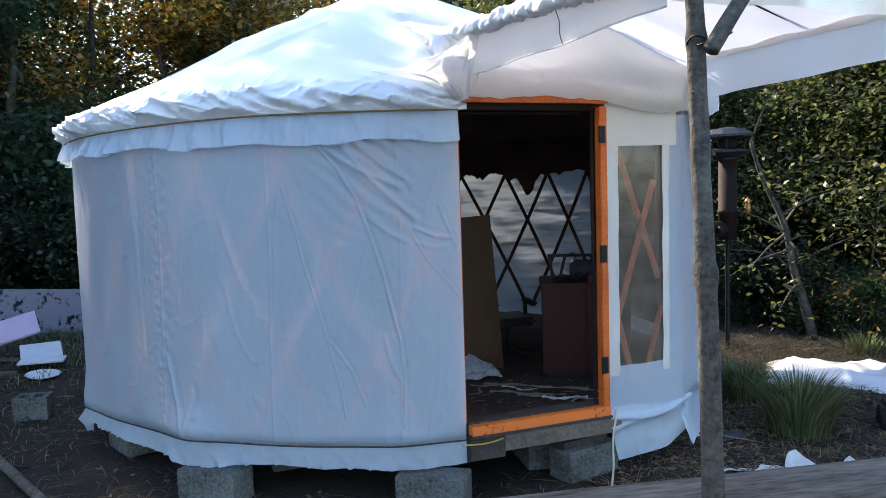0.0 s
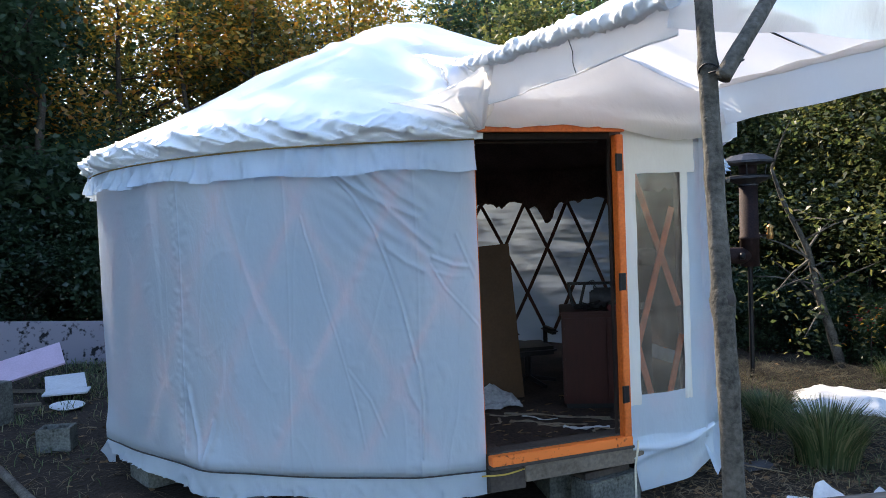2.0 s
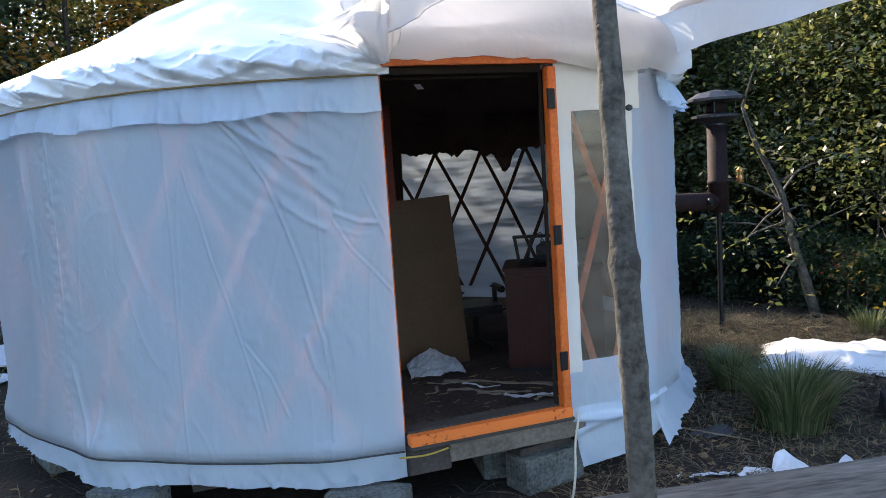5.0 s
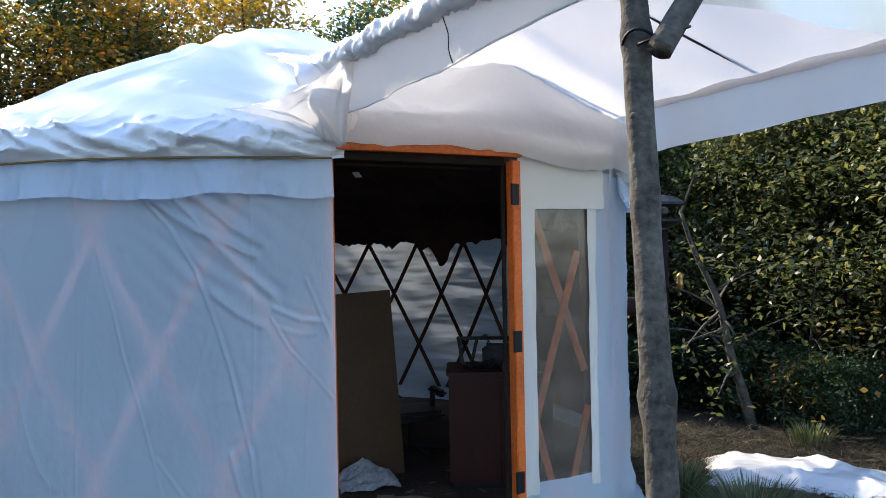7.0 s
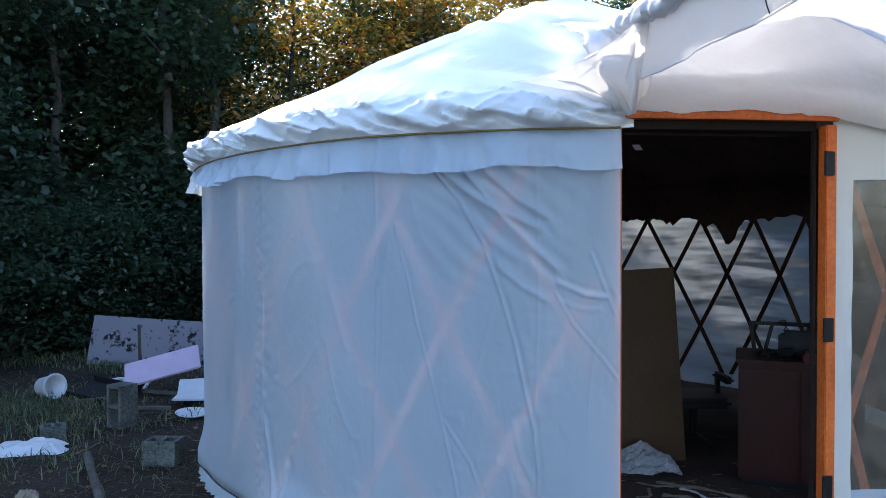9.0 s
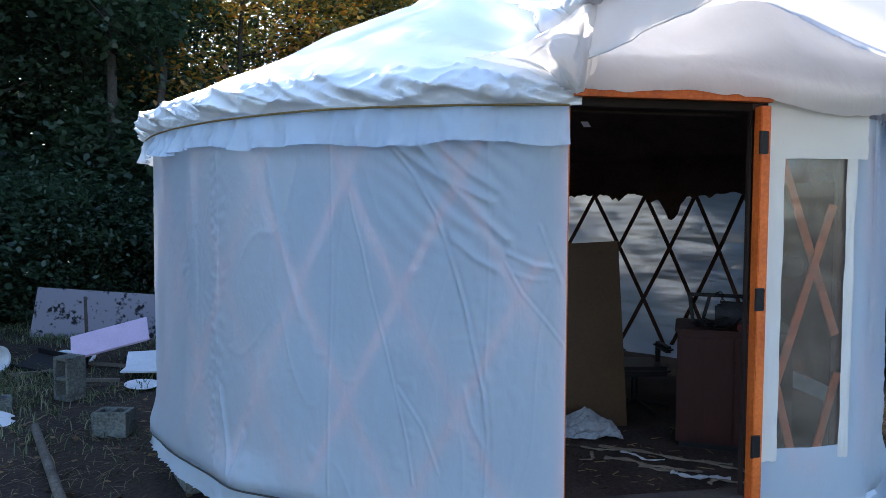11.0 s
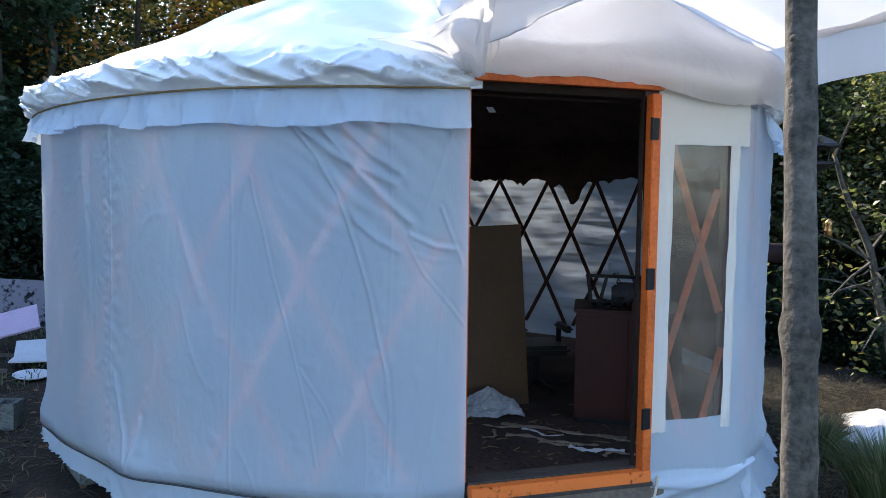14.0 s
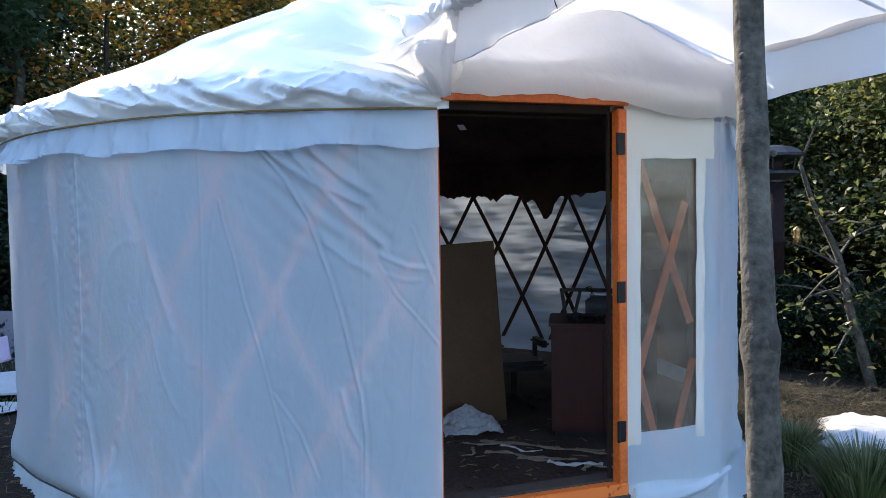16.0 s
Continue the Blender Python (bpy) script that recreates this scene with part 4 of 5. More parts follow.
def build_blocks():
    def put(x, y, turn, z=0.0, rx=0, ry=0, label="grey concrete block carrying the yurt deck", hollow=True, length=0.39, group="blocks under the yurt"):
        ob = part("concrete_block", block_bm(length, hollow), M_block)
        ob.matrix_world = pose(x, y, z, rx, ry, turn)
        tagged(ob, label, "concrete block", group)
        return ob
    put(-1.32, 0.67, -42, hollow=False)
    put(-0.21, 0.035, -36, hollow=False)
    put(0.78, 0.08, 12, hollow=False)
    put(0.62, 0.42, 80, hollow=False)
    put(1.62, 0.44, 30, hollow=False)
    put(-1.78, 1.85, -70, hollow=False)
    put(-0.9, 1.6, 10, hollow=False)
    put(2.3, 1.1, 50, hollow=False)
    put(0.1, 1.3, 0, hollow=False)
    for x, y, t in ((-1.20, 0.82, -42), (-0.08, 0.22, -30), (-1.66, 1.84, -70), (1.62, 0.46, 30), (0.76, 0.12, 10)):
        sh = part("timber_packer", box(0.34, 0.16, 0.038, (0, 0, 0.019), rag=0.003), M_darkwood)
        sh.matrix_world = pose(x, y, 0.19, 0, 0, t)
        tagged(sh, "dark timber packer laid on a concrete block", "timber")
    # loose ones on the grass
    put(-3.10, 4.30, 233, 0.195, 0, 90, "hollow concrete block lying open side out on the grass", True, 0.39, "loose blocks")
    put(-2.52, 3.02, -12, 0, 0, 0, "broken half concrete block on the bare soil", True, 0.26, "loose blocks")
    put(-3.63, 3.88, 20, 0.0, 0, 0, "broken corner of a concrete block in the grass", True, 0.20, "loose blocks").scale = (1, 0.9, 0.62)


build_blocks()


# ---- inside the yurt ----
def build_inside():
    pan = thing("hardboard_panel", "large brown hardboard panel leaning upright on the floor", "panel")
    pan.matrix_world = pose(1.0, 1.62, FLOOR, -3, -3, -6)
    part("sheet", box(0.95, 0.012, 1.225, (-0.475, 0, 0.6125), 0.002), M_panel, pan)
    part("edge_batten", box(0.03, 0.02, 1.16, (-0.022, 0.017, 0.60), 0.003), M_darkwood, pan, "dark batten along the edge")
    post = part("red_post", box(0.05, 0.05, 1.88, (0, 0, 0.94), 0.004), M_post)
    post.matrix_world = pose(0.53, 1.75, FLOOR)
    tagged(post, "dark red wooden roof post", "post")
    cab = thing("cabinet", "dark red-brown low cabinet on the yurt floor", "cabinet", (1.09, 1.13, FLOOR), -28)
    part("body", box(0.64, 0.46, 0.66, (0.32, 0.23, 0.37), 0.004), M_cabinet, cab)
    part("top", box(0.67, 0.49, 0.022, (0.32, 0.23, 0.711), 0.006), M_cabinet, cab)
    part("plinth", box(0.60, 0.42, 0.04, (0.32, 0.24, 0.02), 0.003), M_black, cab)
    part("door_leaf", box(0.30, 0.016, 0.60, (0.165, -0.008, 0.375), 0.004), M_cabinet, cab)
    part("door_leaf", box(0.30, 0.016, 0.60, (0.475, -0.008, 0.375), 0.004), M_cabinet, cab)
    zt = FLOOR + 0.722

    def on_top(x, y):
        c, k = math.cos(radians(-32)), math.sin(radians(-32))
        return 1.09 + (x - 1.09) * c - (y - 1.13) * k, 1.13 + (x - 1.09) * k + (y - 1.13) * c
    red = thing("red_case", "small red and black plastic tool case on the cabinet", "case", (*on_top(1.50, 1.21), zt), -24)
    part("body", box(0.17, 0.10, 0.045, (0, 0, 0.0225), 0.008), M_red, red)
    part("lid", box(0.15, 0.08, 0.02, (0, 0, 0.055), 0.006), M_black, red)
    lab = part("white_tag", box(0.035, 0.01, 0.03, (0, 0, 0.015), 0.002), M_paper)
    lab.matrix_world = pose(*on_top(1.565, 1.15), zt, 0, 0, -24)
    tagged(lab, "small white packet on the cabinet", "packet")
    bag = bmesh.new()
    box(0.36, 0.17, 0.145, (0, 0, 0.0725), 0.03, bm=bag, rag=0.012)
    ob = part("cloth_bag", bag, M_grey, smooth=True)
    ob.matrix_world = pose(*on_top(1.47, 1.40), zt, 0, 0, -27)
    tagged(ob, "dark grey boxy cloth bag on the cabinet", "bag")
    drill = thing("power_drill", "black cordless drill lying on the bag", "drill", (*on_top(1.50, 1.38), zt + 0.178), -26)
    part("housing", tube([(-0.02, 0, 0), (0.06, 0, 0), (0.12, 0, 0.0)], [0.026, 0.03, 0.022], 12), M_black, drill)
    part("chuck", tube([(-0.13, 0, 0), (-0.06, 0, 0), (-0.055, 0, 0), (-0.02, 0, 0)], [0.004, 0.006, 0.016, 0.02], 10), M_iron, drill)
    part("grip", box(0.10, 0.05, 0.03, (0.10, 0.045, -0.010), 0.008), M_black, drill)
    rnd = random.Random(5)
    chain = thing("steel_chain", "dull steel chain hanging in loops over the frame", "chain", (*on_top(1.30, 1.46), zt), -32)
    for k in range(14):
        a = k / 13
        x, z = 0.02 * math.sin(a * 9) + 0.06 * a, 0.185 - 0.17 * a + 0.02 * math.sin(a * 14)
        ring = [(x + 0.012 * math.cos(t) * (1 if k % 2 else 0.5), -0.05 + 0.010 * math.sin(t * 2), max(0.004, z + 0.014 * math.sin(t))) for t in np.linspace(0, 2 * math.pi, 11)]
        part("link", tube(ring, 0.003, 5), M_cap, chain)
    for k in range(3):
        pts = [(*on_top(1.18 + 0.20 * rnd.random(), 1.20 + 0.14 * rnd.random()), zt + 0.004 + 0.06 * rnd.random() * (i % 2)) for i in range(7)]
        pts[0], pts[-1] = (pts[0][0], pts[0][1], zt + 0.004), (pts[-1][0], pts[-1][1], zt + 0.004)
        w = part("wire_coil", tube(smooth_line(pts, 6), 0.004, 6), M_black, smooth=True)
        tagged(w, "tangled thin black wire on the cabinet", "wire", "wires on the cabinet")
    stand = thing("metal_frame", "black square metal frame standing on the cabinet", "frame", (*on_top(1.13, 1.46), zt), -32)
    part("top_bar", box(0.50, 0.022, 0.022, (0.24, 0, 0.175), 0.003), M_black, stand)
    part("foot_bar", box(0.46, 0.022, 0.018, (0.25, 0, 0.009), 0.003), M_black, stand)
    part("upright", box(0.022, 0.022, 0.175, (0.015, 0, 0.09), 0.003, (0, -8, 0)), M_black, stand)
    part("upright", box(0.022, 0.022, 0.160, (0.105, 0, 0.09), 0.003, (0, 14, 0)), M_black, stand)
    chair = thing("office_chair", "black office chair with padded arms behind the panel", "chair", (1.20, 1.95, FLOOR), -8)
    part("seat", box(0.40, 0.40, 0.07, (0, 0, 0.32), 0.03), M_black, chair)
    part("column", tube([(0, 0, 0.06), (0, 0, 0.30)], 0.025, 10), M_iron, chair)
    for x in (-0.16, 0.17):
        part("armrest", box(0.07, 0.26, 0.045, (x, -0.09, 0.475), 0.02), M_black, chair)
        part("arm_post", box(0.03, 0.04, 0.17, (x, 0.02, 0.375), 0.006), M_black, chair)
    for k in range(5):
        a = 2 * math.pi * k / 5
        part("base_leg", tube([(0, 0, 0.08), (0.24 * math.cos(a), 0.24 * math.sin(a), 0.035)], [0.022, 0.016], 8), M_black, chair)

    # stiff white sheet slumped against the panel
    def crumple(u, v):
        h = 0.15 * (1 - abs(u - 0.45) / 0.62) ** 0.8 if abs(u - 0.45) < 0.62 else 0.0
        return (0.46 + 0.38 * u + 0.03 * v, 1.36 + 0.19 * v - 0.05 * u + 0.012 * fbm(u * 4, v * 4, 5), FLOOR + 0.008 + h * v ** 1.1 + 0.045 * abs(fbm(u * 4, v * 4, 2)))
    ob = new("crumpled_sheet", mesh_of("crumpled_sheet", *sheet(crumple, list(np.linspace(0, 1, 14)), list(np.linspace(0, 1, 10))), M_dirty))
    tagged(ob, "crumpled white plastic sheet on the floor by the panel", "sheet")
    # splintered lath scraps
    for i, (x, y, ln, t, w, mat) in enumerate(((0.95, 1.00, 0.76, -36, 0.030, M_card), (0.74, 0.86, 0.42, -44, 0.034, M_card), (0.98, 0.63, 0.30, -36, 0.040, M_paper), (1.19, 0.72, 0.32, -62, 0.026, M_card), (0.86, 0.74, 0.34, -30, 0.024, M_card), (0.66, 1.16, 0.30, -24, 0.020, M_card), (0.80, 0.98, 0.26, -52, 0.016, M_paper), (1.06, 0.52, 0.20, 8, 0.022, M_card), (0.50, 1.02, 0.16, 30, 0.014, M_card))):
        bm = tube(smooth_line([(-ln / 2, 0, 0.008), (-ln * 0.15, 0.03 * math.sin(i * 2.1), 0.012), (ln * 0.2, -0.025 * math.cos(i), 0.009), (ln / 2, 0.03 * math.sin(i * 3.3), 0.010)], 5), [0.003 + w * 0.42 * (0.6 + 0.4 * math.sin(k * 1.7 + i)) for k in range(16)], 6, lump=0.6)
        bmesh.ops.scale(bm, vec=(1, 1.5, 0.5), verts=bm.verts)
        ob = part("wood_scrap", bm, mat)
        ob.matrix_world = pose(x, y, FLOOR + 0.001 * i, 0, 0, t)
        tagged(ob, "pale splintered strip of wood on the dirty floor" if mat is M_card else "torn white strip of sheeting on the dirty floor", "scrap", "scraps on the floor")
    bm = bmesh.new()
    for i in range(110):
        box(0.02 + 0.06 * rnd.random(), 0.006, 0.004, (0.1 + 1.2 * rnd.random(), 0.2 + 1.3 * rnd.random(), FLOOR + 0.003), 0, (0, 0, 180 * rnd.random()), bm)
    ob = part("floor_crumbs", bm, M_litter)
    tagged(ob, "dry stalks and crumbs on the yurt floor", "litter", kind="stuff")


build_inside()


# ---- things lying about ----
def on_ground(x, y, dz=0.0):
    return ground_z(x, y) + dz


def plank_bm(ln, wd, th):
    """A cupped board with worn edges; its length along x."""
    bm = bmesh.new()
    rows = []
    for i in range(81):
        x = -0.35 + ln * (i / 80 - 0.5)
        ring = []
        for k in range(20):
            y, z = ((k / 9 - 0.5) * wd, th) if k < 10 else ((0.5 - (k - 10) / 9) * wd, 0.0)
            e = abs(y) / (wd / 2)
            y += 0.012 * noise.noise(Vector((x * 3, y * 2, 4))) * e
            z += (-0.010 * max(0, e - 0.85) / 0.15 + 0.004 * noise.noise(Vector((x * 1.5, y * 16, 2))) + 0.006 * e * e) if k < 10 else 0.0
            ring.append(bm.verts.new((x, y, z)))
        rows.append(ring)
    for a, b in zip(rows, rows[1:]):
        for k in range(20):
            bm.faces.new((a[k], a[(k + 1) % 20], b[(k + 1) % 20], b[k]))
    bm.faces.new(rows[0][::-1])
    bm.faces.new(rows[-1])
    return bm


def build_junk():
    bd = part("stained_board", box(2.6, 0.018, 0.66, (1.3, 0, 0.33), 0.003), M_stained)
    bd.matrix_world = pose(-4.60, 7.72, on_ground(-4.6, 7.7), -14, 2.5, -16)
    tagged(bd, "large grey board with dark peeling stains leaning in the weeds", "board")
    pk = part("pink_board", box(0.80, 0.36, 0.03, (0.40, 0.18, 0.015), 0.003), M_pink)
    pk.matrix_world = pose(-3.50, 5.55, on_ground(-3.5, 5.6, 0.10), 34, -14, 6)
    tagged(pk, "pale pink foam insulation board propped on rubbish", "board")
    for x, y, ln, wd, t, rx in ((-2.88, 5.15, 0.40, 0.42, 8, 12), (-2.90, 5.0, 0.44, 0.2, -6, 4)):
        w = part("board_offcut", box(ln, wd, 0.02, (ln / 2, wd / 2, 0.012), 0.003), M_paper)
        w.matrix_world = pose(x, y, on_ground(x, y, 0.075), rx, 0, t)
        tagged(w, "flat white board offcut on the rubbish pile", "board", "white offcuts")
    pl = part("enamel_plate", revolve([(0.0, 0.012), (0.10, 0.012), (0.15, 0.03), (0.165, 0.03), (0.15, 0.018), (0.10, 0.0), (0.0, 0.0)], 28), M_enamel, smooth=True)
    pl.matrix_world = pose(-2.62, 4.62, on_ground(-2.6, 4.6, 0.015), 4, 3, 0)
    tagged(pl, "round white enamel lid lying on the grass", "lid")
    BS = Matrix.Diagonal((0.8, 0.8, 0.8, 1))
    bk = thing("bucket", "white plastic bucket tipped on its side", "bucket", (-4.25, 5.62, on_ground(-4.2, 5.6, 0.12)))
    ob = part("shell", revolve([(0.0, 0.0), (0.115, 0.0), (0.118, 0.02), (0.15, 0.26), (0.158, 0.265), (0.155, 0.28), (0.142, 0.275), (0.11, 0.02), (0.0, 0.015)], 24), M_enamel, bk, smooth=True)
    ob.matrix_basis = pose(-0.12, 0, 0, 0, 84, -35) @ BS
    part("rim", revolve([(0.158, 0.25), (0.168, 0.255), (0.168, 0.285), (0.156, 0.285)], 24), M_enamel, bk).matrix_basis = pose(-0.12, 0, 0, 0, 84, -35) @ BS
    tr = thing("black_tray", "black plastic tray lying tilted in the grass", "tray", (-3.72, 5.55, on_ground(-3.7, 5.5, 0.05)), -24)
    part("base", box(0.62, 0.40, 0.015, (0, 0, 0), 0.004, (14, 8, 0)), M_black, tr)
    for y in (-0.2, 0.2):
        part("side", box(0.62, 0.015, 0.07, (0, y, 0.03 + (0.05 if y > 0 else -0.05)), 0.004, (14, 8, 0)), M_black, tr)
    for x, y, r in ((-3.62, 6.15, 0.19), (-3.85, 6.3, 0.15)):
        pts = [(r * math.cos(a), r * math.sin(a), 0.02 + 0.012 * math.sin(a * 2)) for a in np.linspace(0, 2 * math.pi, 26)]
        h = part("white_hoop", tube(pts, 0.022, 8), M_enamel, smooth=True)
        h.matrix_world = pose(x, y, on_ground(x, y, 0.01), 10, 0, 0)
        tagged(h, "white plastic ring thrown on the rubbish", "ring", "white rings")
    st = part("stake", tube([(0, 0, -0.1), (0.01, 0, 0.3), (0.0, 0, 0.75)], [0.022, 0.02, 0.017], 8, lump=0.2), M_trunk, smooth=True)
    st.matrix_world = pose(-3.45, 5.92, on_ground(-3.4, 5.9))
    tagged(st, "thin dark sapling stake in the rubbish", "stake")
    for x, y, ln, t in ((-3.0, 5.6, 0.75, -16), (-3.75, 5.35, 0.55, 38), (-3.2, 4.95, 0.6, 5)):
        b = part("batten", box(ln, 0.05, 0.035, (0, 0, 0.018), 0.004, rag=0.003), M_timber)
        b.matrix_world = pose(x, y, on_ground(x, y, 0.01), 0, 3, t)
        tagged(b, "weathered wooden batten on the ground", "batten", "loose battens")

    def cloth(cx, cy, sx, sy, h, seed, turn):
        def fn(u, v):
            q = 1 + 0.35 * fbm(u * 2, v * 2, seed)
            x0, y0 = (u - 0.5) * sx * q, (v - 0.5) * sy * (1 + 0.4 * fbm(v * 2, u * 2, seed + 4))
            x = cx + x0 * math.cos(turn) - y0 * math.sin(turn)
            y = cy + x0 * math.sin(turn) + y0 * math.cos(turn)
            e = min(1, 6 * min(u, 1 - u, v, 1 - v))
            return (x, y, ground_z(x, y) + 0.012 + h * e * (0.45 + 0.5 * abs(fbm(u * 2.5, v * 2.5, seed)) + 0.12 * abs(fbm(u * 9, v * 9, seed))))
        return sheet(fn, list(np.linspace(0, 1, 30)), list(np.linspace(0, 1, 30)))
    c = new("white_rag", mesh_of("white_rag", *cloth(-3.66, 3.45, 0.52, 0.34, 0.11, 3, 0.2), M_tarp, True))
    tagged(c, "crumpled white cloth on the grass", "cloth")
    c = new("paper_ball", mesh_of("paper_ball", *cloth(-3.22, 2.30, 0.14, 0.12, 0.06, 8, 0.4), M_card, True))
    tagged(c, "small scrap of crumpled pale paper", "paper")
    c = new("white_tarp", mesh_of("white_tarp", *cloth(3.92, 0.86, 1.35, 0.72, 0.17, 5, -0.85), M_tarp, True))
    tagged(c, "white plastic sheet bundled on the ground in the sun", "tarp")
    def torn(x, y, w, d, up, seed, turn):
        """A stiff torn offcut, one corner standing up, with an edge that folds back."""
        def fn(u, v):
            edge = 1 - (0.55 + 0.45 * noise.noise(Vector((u * 3, seed, 1)))) * v * (0.3 + 0.7 * abs(2 * u - 0.7))
            x0, y0 = (u - 0.5) * w, (v * edge - 0.5) * d
            rise = up * max(0, v * edge) ** 1.4 * max(0, 1 - 1.5 * abs(u - 0.3)) + 0.02 * abs(noise.noise(Vector((u * 4, v * 4, seed))))
            px = x + x0 * math.cos(turn) - y0 * math.sin(turn)
            py = y + x0 * math.sin(turn) + y0 * math.cos(turn)
            return (px, py, ground_z(px, py) + 0.008 + rise)
        return sheet(fn, list(np.linspace(0, 1, 14)), list(np.linspace(0, 1, 9)))
    for x, y, w, d, up, k, t in ((1.97, -0.50, 0.30, 0.16, 0.17, 11, -0.25), (2.26, -0.60, 0.24, 0.10, 0.10, 12, -0.2), (1.60, -0.30, 0.30, 0.035, 0.01, 13, -0.30), (1.78, -0.37, 0.22, 0.09, 0.04, 14, 0.1), (2.92, -0.42, 0.16, 0.10, 0.05, 16, 0.4), (3.02, -0.56, 0.26, 0.14, 0.05, 17, -0.3), (1.42, -0.22, 0.06, 0.03, 0.0, 18, 0.6), (1.28, -0.42, 0.07, 0.04, 0.01, 19, 0.2), (2.62, 0.02, 0.06, 0.05, 0.05, 20, 0.2), (1.15, -0.52, 0.08, 0.03, 0.0, 21, 0.9)):
        c = new("plastic_scrap", mesh_of("plastic_scrap", *torn(x, y, w, d, up, k, t), M_paper))
        tagged(c, "torn offcut of white sheeting on the soil", "scrap", "white offcuts by the plank")
    c = new("pale_tarp", mesh_of("pale_tarp", *cloth(4.25, -0.02, 0.7, 0.4, 0.05, 18, -0.5), M_tarp, True))
    tagged(c, "pale plastic sheet lying flat on the straw", "tarp")
    lg = part("pale_log", tube(smooth_line([(4.72, 0.66, 0.07), (5.2, 0.42, 0.08), (5.9, 0.05, 0.07)], 5), 0.085, 12, lump=0.2), M_card, smooth=True)
    tagged(lg, "pale barked log lying on the straw", "log")
    ct = thing("dark_crate", "black plastic crate slumped on the straw", "crate", (3.22, -0.24, 0.0), -36)
    part("body", box(0.46, 0.24, 0.20, (0, 0, 0.10), 0.03, rag=0.03), M_black, ct)
    part("lid", box(0.36, 0.22, 0.03, (0.06, 0, 0.205), 0.012, (4, -6, 0), rag=0.015), M_black, ct)
    c = new("dark_rag", mesh_of("dark_rag", *cloth(2.0, 0.2, 0.26, 0.14, 0.03, 15, 0.1), M_grey, True))
    tagged(c, "small dark grey rag on the soil", "rag")
    pl = part("weathered_plank", plank_bm(4.0, 0.42, 0.05), M_plank)
    pl.matrix_world = pose(2.15, -0.92, 0.07, 0, 1.5, -8)
    tagged(pl, "wide weathered grey plank lying by the path", "plank")
    for x in (0.6, 3.0):
        b = part("plank_bearer", box(0.14, 0.40, 0.09, (0, 0, 0.045), 0.008, rag=0.004), M_darkwood)
        b.matrix_world = pose(x, -0.92 - 0.14 * (x - 2.15), 0.0, 0, 0, -8)
        tagged(b, "dark timber bearer under the plank", "timber", "plank bearers")
    stick = part("fallen_pole", tube(smooth_line([(-3.10, 3.09, 0.07), (-2.58, 1.80, 0.05), (-1.94, 0.20, 0.035)], 6), 0.03, 10, lump=0.15), M_bark, smooth=True)
    tagged(stick, "bare pole lying on the soil", "pole")
    cable = part("power_cable", tube(smooth_line([(1.02, 0.10, 0.40), (0.93, -0.045, 0.37), (0.87, -0.10, 0.25), (0.81, -0.19, 0.12), (0.71, -0.30, 0.025), (0.55, -0.42, 0.014), (0.36, -0.48, 0.014), (0.20, -0.44, 0.02)], 8), 0.0065, 8), M_rope_w, smooth=True)
    tagged(cable, "pale cable trailing from the doorway", "cable")
    cord = part("yellow_cord", tube(smooth_line([(0.22, -0.30, 0.02), (0.16, -0.22, 0.05), (0.12, -0.34, 0.02), (0.02, -0.36, 0.02), (-0.15, -0.42, 0.02), (-0.4, -0.55, 0.015), (-0.7, -0.75, 0.01)], 8), 0.007, 8), M_rope_y, smooth=True)
    tagged(cord, "yellow cord on the ground by the step", "cord")
    cord = part("yellow_cord", tube(smooth_line([(-0.06, -0.03, 0.335), (0.08, -0.03, 0.325), (0.2, -0.02, 0.335)], 6), 0.005, 8), M_rope_y, smooth=True)
    tagged(cord, "yellow cord tied under the sill", "cord")


build_junk()


# ---- plants ----
def leaf_mesh(name, centers, spread, per, size, mat, seed, flat=0.5, droop=0.2):
    """Sprays of small pointed leaves about the given centres."""
    rng = np.random.default_rng(seed)
    c = np.repeat(np.asarray(centers, float), per, axis=0)
    n = len(c)
    c += rng.normal(0, 1, (n, 3)) * np.asarray(spread)
    d = rng.normal(0, 1, (n, 3))
    d[:, 2] = d[:, 2] * (1 - flat) - droop
    d /= np.linalg.norm(d, axis=1)[:, None]
    up = rng.normal(0, 0.55, (n, 3)) + np.array([0, 0, 1.0])
    s = np.cross(d, up)
    s /= np.linalg.norm(s, axis=1)[:, None] + 1e-6
    nn = np.cross(s, d)
    ln = size * rng.uniform(0.6, 1.35, n)[:, None]
    w = ln * rng.uniform(0.20, 0.38, n)[:, None]
    v = np.stack([c, c + d * ln * 0.42 + s * w + nn * ln * 0.08, c + d * ln, c + d * ln * 0.42 - s * w + nn * ln * 0.08], axis=1).reshape(-1, 3)
    me = bpy.data.meshes.new(name)
    me.vertices.add(n * 4)
    me.vertices.foreach_set("co", v.ravel().astype(np.float32))
    me.loops.add(n * 4)
    me.loops.foreach_set("vertex_index", np.arange(n * 4, dtype=np.int32))
    me.polygons.add(n)
    me.polygons.foreach_set("loop_start", np.arange(0, n * 4, 4, dtype=np.int32))
    me.materials.append(mat)
    me.update(calc_edges=True)
    return me


